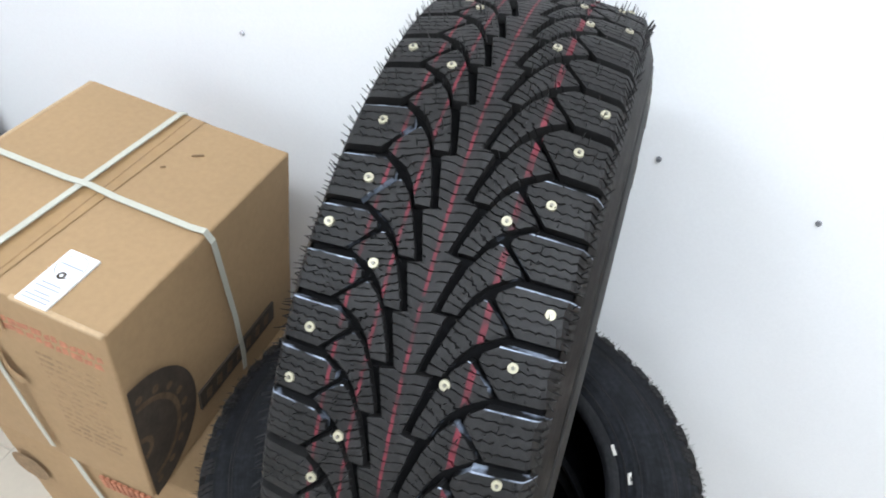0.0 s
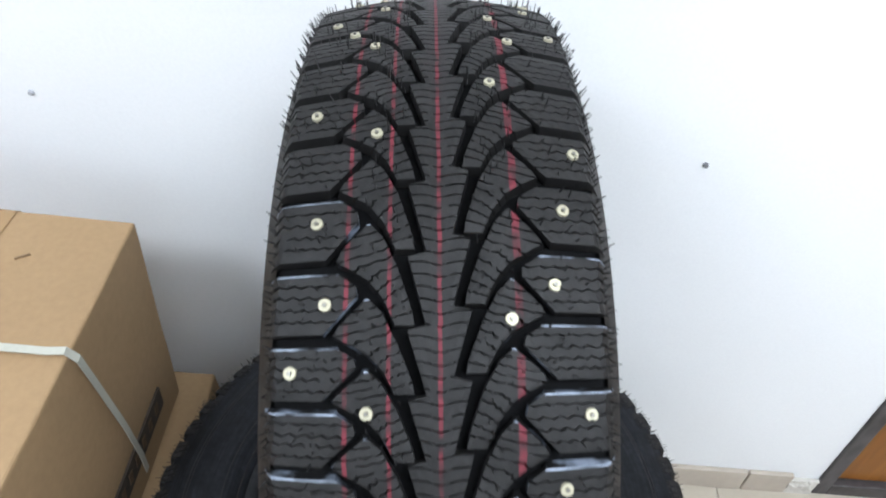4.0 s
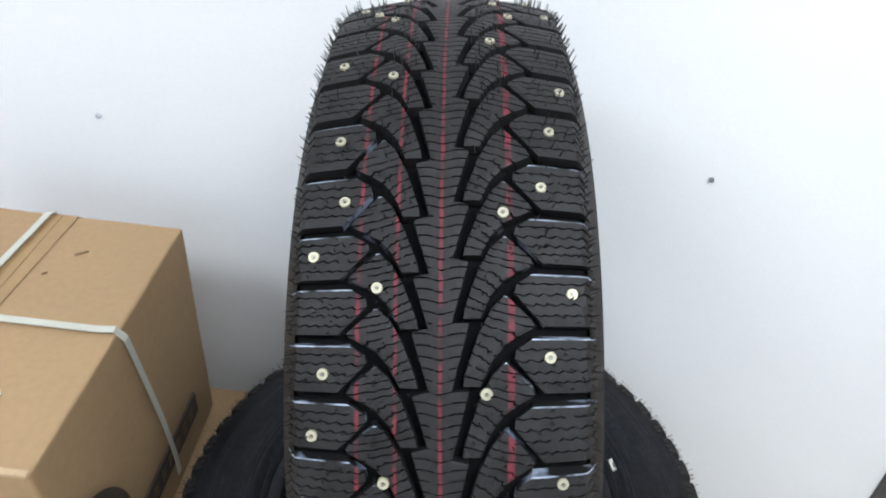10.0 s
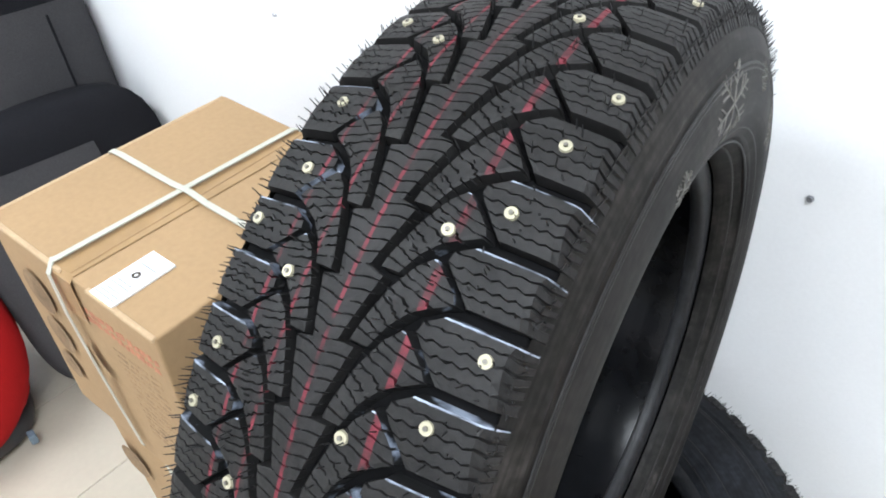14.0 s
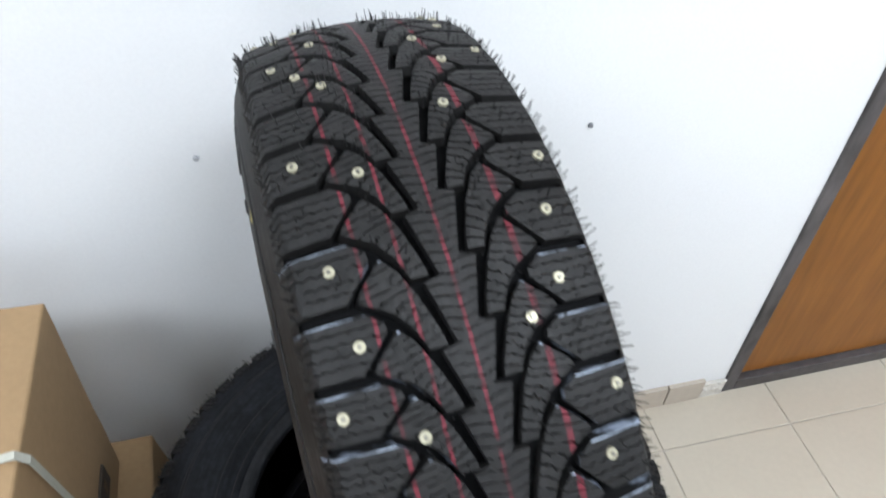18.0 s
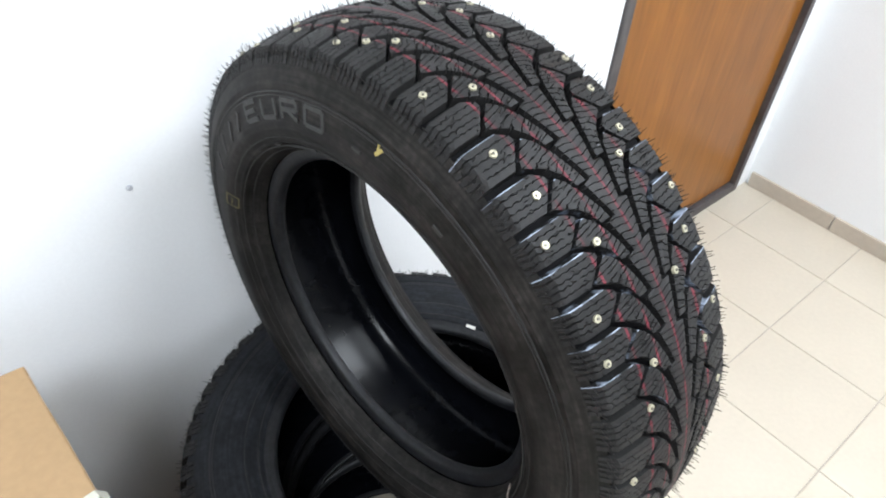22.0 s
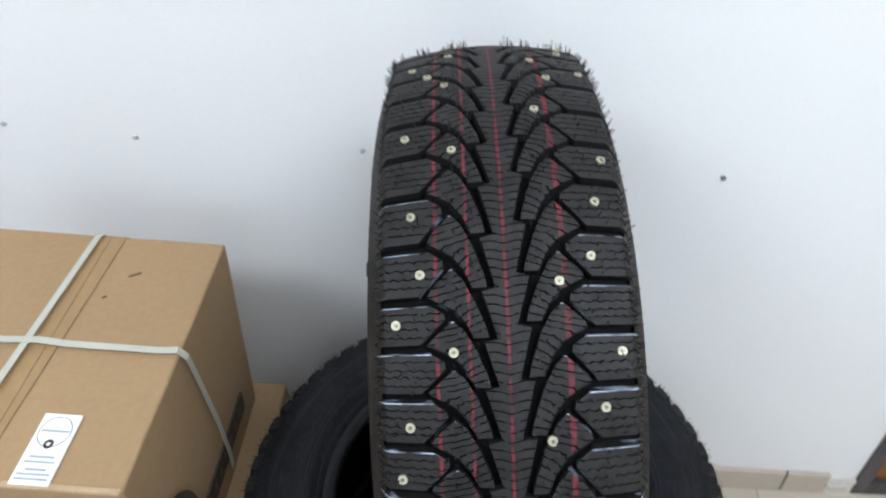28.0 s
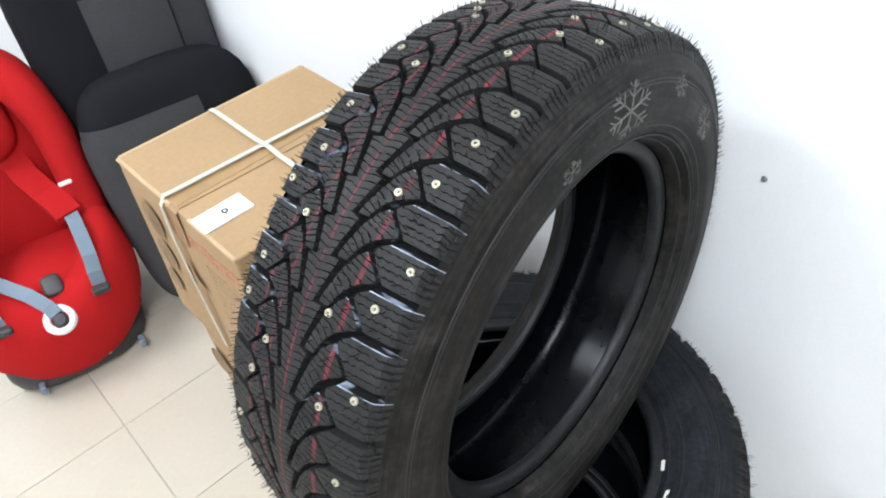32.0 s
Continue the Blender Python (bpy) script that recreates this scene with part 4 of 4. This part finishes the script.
# ---- door ----
M_FRAME2 = mat("smeared_door_frame", (0.075, 0.068, 0.069), 0.6, spread=0.9, grain=40, blotch=9, stretch=(1.0, 1.0, 0.35))
door = tagged(part("door_1", boxed(DOOR0 + 0.028, DOOR1 - 0.030, WALL_Y + 0.008, WALL_Y + 0.048, 0.037, DOOR_TOP - 0.036, bevel=0.002), M_WOOD), "brown varnished wooden door, shut, in a dark frame", "door", kind="structure")
for nm, q in (("jamb", (DOOR0, DOOR0 + 0.027, 0, DOOR_TOP)), ("jamb", (DOOR1 - 0.028, DOOR1, 0, DOOR_TOP)), ("threshold", (DOOR0 + 0.027, DOOR1 - 0.028, 0, 0.034)), ("head", (DOOR0 + 0.027, DOOR1 - 0.028, DOOR_TOP - 0.034, DOOR_TOP))):
    part(nm, boxed(q[0], q[1], WALL_Y - 0.006, WALL_Y + 0.10, q[2], q[3], bevel=0.0025), M_FRAME2 if nm == "jamb" and q[0] == DOOR0 else M_FRAME, door, "dark painted door frame piece")
bm = boxed(DOOR1 - 0.034, DOOR1 - 0.029, WALL_Y - 0.010, WALL_Y + 0.008, 0.036, DOOR_TOP - 0.036)
part("rubber_seal", bm, M_FRAME, door)

# ---- skirting and wall marks ----
sk = tagged(new("baseboard"), "low tan ceramic skirting along the walls", "baseboard", kind="structure")
x = -2.55
while x < DOOR0 - 0.08:
    w = min(0.262, DOOR0 - 0.05 - x)
    part("skirting_tile", boxed(x, x + w, WALL_Y - 0.009, WALL_Y, 0.0, 0.060, bevel=0.0015), M_SKIRT, sk)
    x += 0.265
y = WALL_Y - 0.012
while y > -2.9:
    part("skirting_tile", boxed(EAST_X - 0.009, EAST_X, y - 0.262, y, 0.0, 0.047, bevel=0.0015), M_SKIRT, sk)
    y -= 0.265
bm = boxed(DOOR0 - 0.052, DOOR0 - 0.001, WALL_Y - 0.008, WALL_Y - 0.0005, 0.0, 0.045)
bmesh.ops.subdivide_edges(bm, edges=bm.edges[:], cuts=7, use_grid_fill=True)
for v in bm.verts:
    if v.co.z > 0.001 and v.co.y < WALL_Y - 0.001:
        v.co += Vector((0, -0.007, 0.006)) * (noise.noise(v.co * 60) * 0.6 + noise.noise(v.co * 140) * 0.25) * min(1, v.co.z / 0.01)
tagged(part("plaster_patch", bm, mat("dirty_plaster", (0.58, 0.55, 0.50), 0.9, spread=0.08, grain=150, blotch=30)), "rough white plaster filling beside the door frame", "plaster", kind="structure")
# nail greys lifted: the overexposed, washed-out look is put into the colour
M_FADE = mat("washed_out_nail", (0.42, 0.43, 0.46), 0.6, spread=0.2)
M_HOLE = mat("dark_grey_nail", (0.20, 0.205, 0.22), 0.5, metal=0.4, spread=0.3)
for x, z in ((-0.410, 0.764), (0.359, 0.723), (-0.105, 0.751), (0.171, 0.748), (-0.588, 0.781), (-0.830, 0.795)):
    bm = bmesh.new()
    bmesh.ops.create_cone(bm, cap_ends=True, segments=12, radius1=0.0038, radius2=0.0026, depth=0.004, matrix=pose(0, 0, 0, 90, 0, 0))
    ob = tagged(part("wall_nail", bm, M_HOLE if x > 0.1 else M_FADE), "small dark nail head in the white wall", "nail", "row of wall nails")
    ob.location = (x, WALL_Y - 0.0015, z)


# ---- upholstery helpers ----
def superblob(size, e1=0.5, e2=0.5, n=28):
    """A rounded cushion form: superellipsoid with half sizes."""
    bm = bmesh.new()

    def w(v, e):
        return math.copysign(abs(v) ** e, v)
    rows = []
    for i in range(n // 2 + 1):
        a = -math.pi / 2 + math.pi * i / (n // 2)
        rows.append([bm.verts.new((size[0] * w(math.cos(a), e1) * w(math.cos(b), e2), size[1] * w(math.cos(a), e1) * w(math.sin(b), e2), size[2] * w(math.sin(a), e1)))
                     for b in (2 * math.pi * j / n for j in range(n))])
    for p, q in zip(rows, rows[1:]):
        for j in range(n):
            bm.faces.new((p[j], p[(j + 1) % n], q[(j + 1) % n], q[j]))
    bmesh.ops.remove_doubles(bm, verts=bm.verts, dist=1e-6)
    bmesh.ops.recalc_face_normals(bm, faces=bm.faces)
    for v in bm.verts:
        v.co += v.normal * 0.003 * noise.noise(v.co * 12)
    return bm


def cushion(name, size, m, material, parent, label="", e1=0.5, e2=0.5):
    bm = superblob(size, e1, e2)
    bm.transform(m)
    return part(name, bm, material, parent, label, smooth=True)


def roll(name, rows, flat, material, parent, label="", n=20):
    """A stuffed roll along a mirrored line of (x, y, z, half width, half depth); flat: lies level, else stands upright facing x."""
    rows = rows + [(x, -y, z, a, b) for x, y, z, a, b in rows[-2::-1]]
    fine = []
    p = [rows[0]] + rows + [rows[-1]]
    for i in range(1, len(p) - 2):
        for q in range(6):
            t = q / 6
            fine.append([0.5 * (2 * p[i][d] + (p[i + 1][d] - p[i - 1][d]) * t + (2 * p[i - 1][d] - 5 * p[i][d] + 4 * p[i + 1][d] - p[i + 2][d]) * t * t
                                + (3 * p[i][d] - p[i - 1][d] - 3 * p[i + 1][d] + p[i + 2][d]) * t ** 3) for d in range(5)])
    fine.append(list(rows[-1]))
    bm = bmesh.new()
    prev = None
    for i, (x, y, z, a, b) in enumerate(fine):
        u, v = fine[max(i - 1, 0)], fine[min(i + 1, len(fine) - 1)]
        along = Vector((v[0] - u[0], v[1] - u[1], 0 if flat else v[2] - u[2]))
        if not flat:
            along.x = 0
        other = Vector((0, 0, 1)) if flat else Vector((1, 0, 0))
        side = along.cross(other).normalized()
        row = []
        for j in range(n):
            t = 2 * math.pi * j / n
            c, w = math.cos(t), math.sin(t)
            q = Vector((x, y, z)) + side * a * math.copysign(abs(c) ** 0.8, c) + other * b * math.copysign(abs(w) ** 0.8, w)
            row.append(bm.verts.new(q + side * c * 0.004 * noise.noise(q * 16)))
        if prev:
            for j in range(n):
                bm.faces.new((prev[j], prev[(j + 1) % n], row[(j + 1) % n], row[j]))
        else:
            bm.faces.new(row[::-1])
        prev = row
    bm.faces.new(prev)
    bmesh.ops.recalc_face_normals(bm, faces=bm.faces)
    return part(name, bm, material, parent, label, smooth=True)


def clad(bm, blob, m, test, lift):
    """A cover panel: the faces of a cushion form that pass the test, lifted a little."""
    src = superblob(*blob, n=64)
    for v in src.verts:
        v.co += v.normal * lift
    gone = [f for f in src.faces if not test(f.calc_center_median())]
    bmesh.ops.delete(src, geom=gone, context="FACES")
    src.transform(m)
    me = bpy.data.meshes.new("tmp")
    src.to_mesh(me)
    src.free()
    bm.from_mesh(me)
    return bm


# ---- car seat standing by the wall, facing along it ----
seat = thing("car_seat", pose(-1.140, 0.250, 0, 0, 0, -5) @ Matrix.Diagonal((1.125, 0.945, 1.19, 1)), "black and grey fabric car seat against the white wall", "car seat")
BACK = pose(-0.085, -0.004, 0.37, 0, -5, 0)
cushion("backrest", (0.085, 0.212, 0.36), BACK, M_BLACK, seat, "black fabric backrest", 0.35, 0.45)
part("backrest_panel", clad(bmesh.new(), ((0.085, 0.212, 0.36), 0.35, 0.45), BACK, lambda c: c.x > 0.03 and c.y > -0.088 * (1 - min(1, abs(c.z / 0.36)) ** 5.7) ** 0.175 and c.z < 0.235, 0.004), M_GREY, seat, "grey fabric panel", smooth=True)
bm = ribbon([(0.006, 0.105, 0.60), (0.012, 0.105, 0.50), (0.016, 0.105, 0.40)], 0.004, 0.004, (0, 1, 0))
part("panel_seam", bm, M_BLACK, seat)
CUSH = pose(0.075, 0.008, 0.252, 0, -9, 0)
cushion("seat_cushion", (0.075, 0.218, 0.243), CUSH, M_BLACK, seat, "black fabric seat cushion stood on end", 0.45, 0.6)
part("cushion_panel", clad(bmesh.new(), ((0.075, 0.218, 0.243), 0.45, 0.6), CUSH, lambda c: c.x > 0.02 and c.y < 0.060 and c.z < 0.172, 0.004), M_GREY, seat, "grey fabric panel", smooth=True)
part("cushion_side_panel", clad(bmesh.new(), ((0.075, 0.218, 0.243), 0.45, 0.6), CUSH, lambda c: c.x > 0.02 and c.y < -0.105 and c.z < 0.150, 0.0065), M_GREY, seat, smooth=True)

# ---- child seat ----
M_BELT = mat("grey_blue_webbing", (0.15, 0.20, 0.25), 0.7, spread=0.15, grain=700)
M_PLASTIC = mat("dark_grey_plastic", (0.035, 0.035, 0.037), 0.5, spread=0.15)
M_WHITEP = mat("white_plastic", (0.75, 0.76, 0.76), 0.35, spread=0.04)
kid = thing("child_car_seat", pose(-1.148, -0.159, 0, -1.5, 0, -7) @ Matrix.Diagonal((1.17, 1.17, 1.17, 1)), "red fabric child car seat with grey harness on the floor", "child seat")
cushion("base", (0.162, 0.142, 0.030), pose(-0.005, 0, 0.031), M_PLASTIC, kid, "dark grey plastic base", 0.5, 0.6)
cushion("seat_pan", (0.17, 0.155, 0.075), pose(0.0, 0, 0.108), M_RED, kid, "red fabric seat", 0.7, 0.6)
roll("seat_rim", [(-0.06, 0.128, 0.200, 0.034, 0.070), (0.0, 0.128, 0.205, 0.042, 0.092), (0.06, 0.126, 0.198, 0.046, 0.098), (0.100, 0.108, 0.168, 0.050, 0.100), (0.122, 0.062, 0.130, 0.055, 0.098), (0.128, 0.0, 0.112, 0.057, 0.092)],
     True, M_RED, kid, "rounded red padded rim")
roll("back_wing", [(0.010, 0.135, 0.25, 0.030, 0.055), (-0.025, 0.138, 0.34, 0.034, 0.062), (-0.060, 0.138, 0.43, 0.036, 0.070), (-0.088, 0.122, 0.505, 0.038, 0.068), (-0.110, 0.078, 0.548, 0.040, 0.056), (-0.120, 0.0, 0.560, 0.040, 0.050)],
     False, M_RED, kid, "padded red wing hood")
cushion("seat_pad", (0.12, 0.105, 0.035), pose(0.0, 0, 0.187, 0, -6, 0), M_RED, kid, "red seat pad", 0.7, 0.6)
cushion("backrest", (0.050, 0.125, 0.190), pose(-0.118, 0, 0.36, 0, -13, 0), M_RED, kid, "red backrest", 0.6, 0.6)
cushion("headrest", (0.040, 0.085, 0.075), pose(-0.095, 0, 0.455, 0, -10, 0), M_RED, kid, "red head pad", 0.7, 0.6)
for s in (1, -1):
    pts = [(-0.080, s * 0.055, 0.375), (-0.045, s * 0.062, 0.350), (-0.005, s * 0.078, 0.326), (0.040, s * 0.092, 0.314), (0.066, s * 0.098, 0.306)]
    part("shoulder_pad", ribbon(pts, 0.048, 0.016, (0, 1, 0)), M_RED, kid, "red belt pad")
    pts = [(0.058, s * 0.100, 0.310), (0.088, s * 0.100, 0.303), (0.118, s * 0.098, 0.288), (0.143, s * 0.095, 0.262), (0.156, s * 0.090, 0.232), (0.160, s * 0.087, 0.205)]
    belt = part("belt", ribbon(pts, 0.025, 0.002, (0, 1, 0)), M_BELT, kid, "grey-blue harness belt")
    part("belt_tongue", boxed(0.150, 0.176, s * 0.086 - 0.016, s * 0.086 + 0.016, 0.190, 0.204, bevel=0.004), M_PLASTIC, belt)
pts = [(0.035, -0.105, 0.262), (0.090, -0.060, 0.242), (0.132, -0.025, 0.224), (0.160, -0.005, 0.205), (0.172, 0.000, 0.190)]
part("belt", ribbon(pts, 0.025, 0.002, (0, 1, 0.2)), M_BELT, kid, "grey-blue harness belt")
tilt = pose(0.172, 0.002, 0.176, 0, 50, 0)
bm = bmesh.new()
R0, R1 = 0.029, 0.014
for i in range(24):
    a, b = 2 * math.pi * i / 24, 2 * math.pi * (i + 1) / 24
    q = []
    for t in (a, b):
        for r, h in ((R0, 0.0), (R0 * 0.92, 0.007), (R1 * 1.2, 0.008), (R1, 0.0)):
            q.append(bm.verts.new(tilt @ Vector((r * math.cos(t), r * math.sin(t), h))))
    for c in range(3):
        bm.faces.new((q[c], q[4 + c], q[5 + c], q[c + 1]))
bmesh.ops.remove_doubles(bm, verts=bm.verts, dist=1e-5)
bmesh.ops.recalc_face_normals(bm, faces=bm.faces)
part("buckle_surround", bm, M_WHITEP, kid, "white plastic ring", smooth=True)
bm = superblob((0.015, 0.013, 0.012), 0.6, 0.6, 12)
bm.transform(tilt)
part("buckle", bm, M_PLASTIC, kid, "dark harness buckle")
cushion("adjuster", (0.022, 0.018, 0.010), pose(0.118, 0.016, 0.214, 0, 30, 0), M_PLASTIC, kid, "black strap adjuster")
for y0 in (0.108, -0.085):
    part("foot_tab", boxed(0.146, 0.166, y0 - 0.006, y0 + 0.006, 0.018, 0.038, bevel=0.003), M_BELT, kid, "grey plastic tab")
part("clip", boxed(0.033, 0.043, 0.104, 0.128, 0.353, 0.359, bevel=0.002), M_WHITEP, kid, "small white clip")
part("front_badge", boxed(0.150, 0.164, 0.000, 0.050, 0.040, 0.050, bevel=0.003), M_PALE, kid, "pale plastic strip")

# ---- floor tiles ----
tile_bm = boxed(-0.1350, 0.1350, -0.1350, 0.1350, -0.010, 0.0, bevel=0.0012, segments=1)
TILE_MESH = mesh_of("tile", tile_bm, M_TILE)
FLOOR = bpy.data.objects["floor"]
for i in range(-16, 5):
    for j in range(-14, 3):
        x, y = 1.131 + 0.2726 * (i + 0.5), 0.083 + 0.2726 * (j + 0.5)
        if x < WEST_X - 0.1 or x > EAST_X + 0.1 or y < SOUTH_Y - 0.1 or y > WALL_Y + 0.11:
            continue
        ob = new("tile", TILE_MESH)
        ob.location = (x, y, 0.0)
        ob.parent = FLOOR
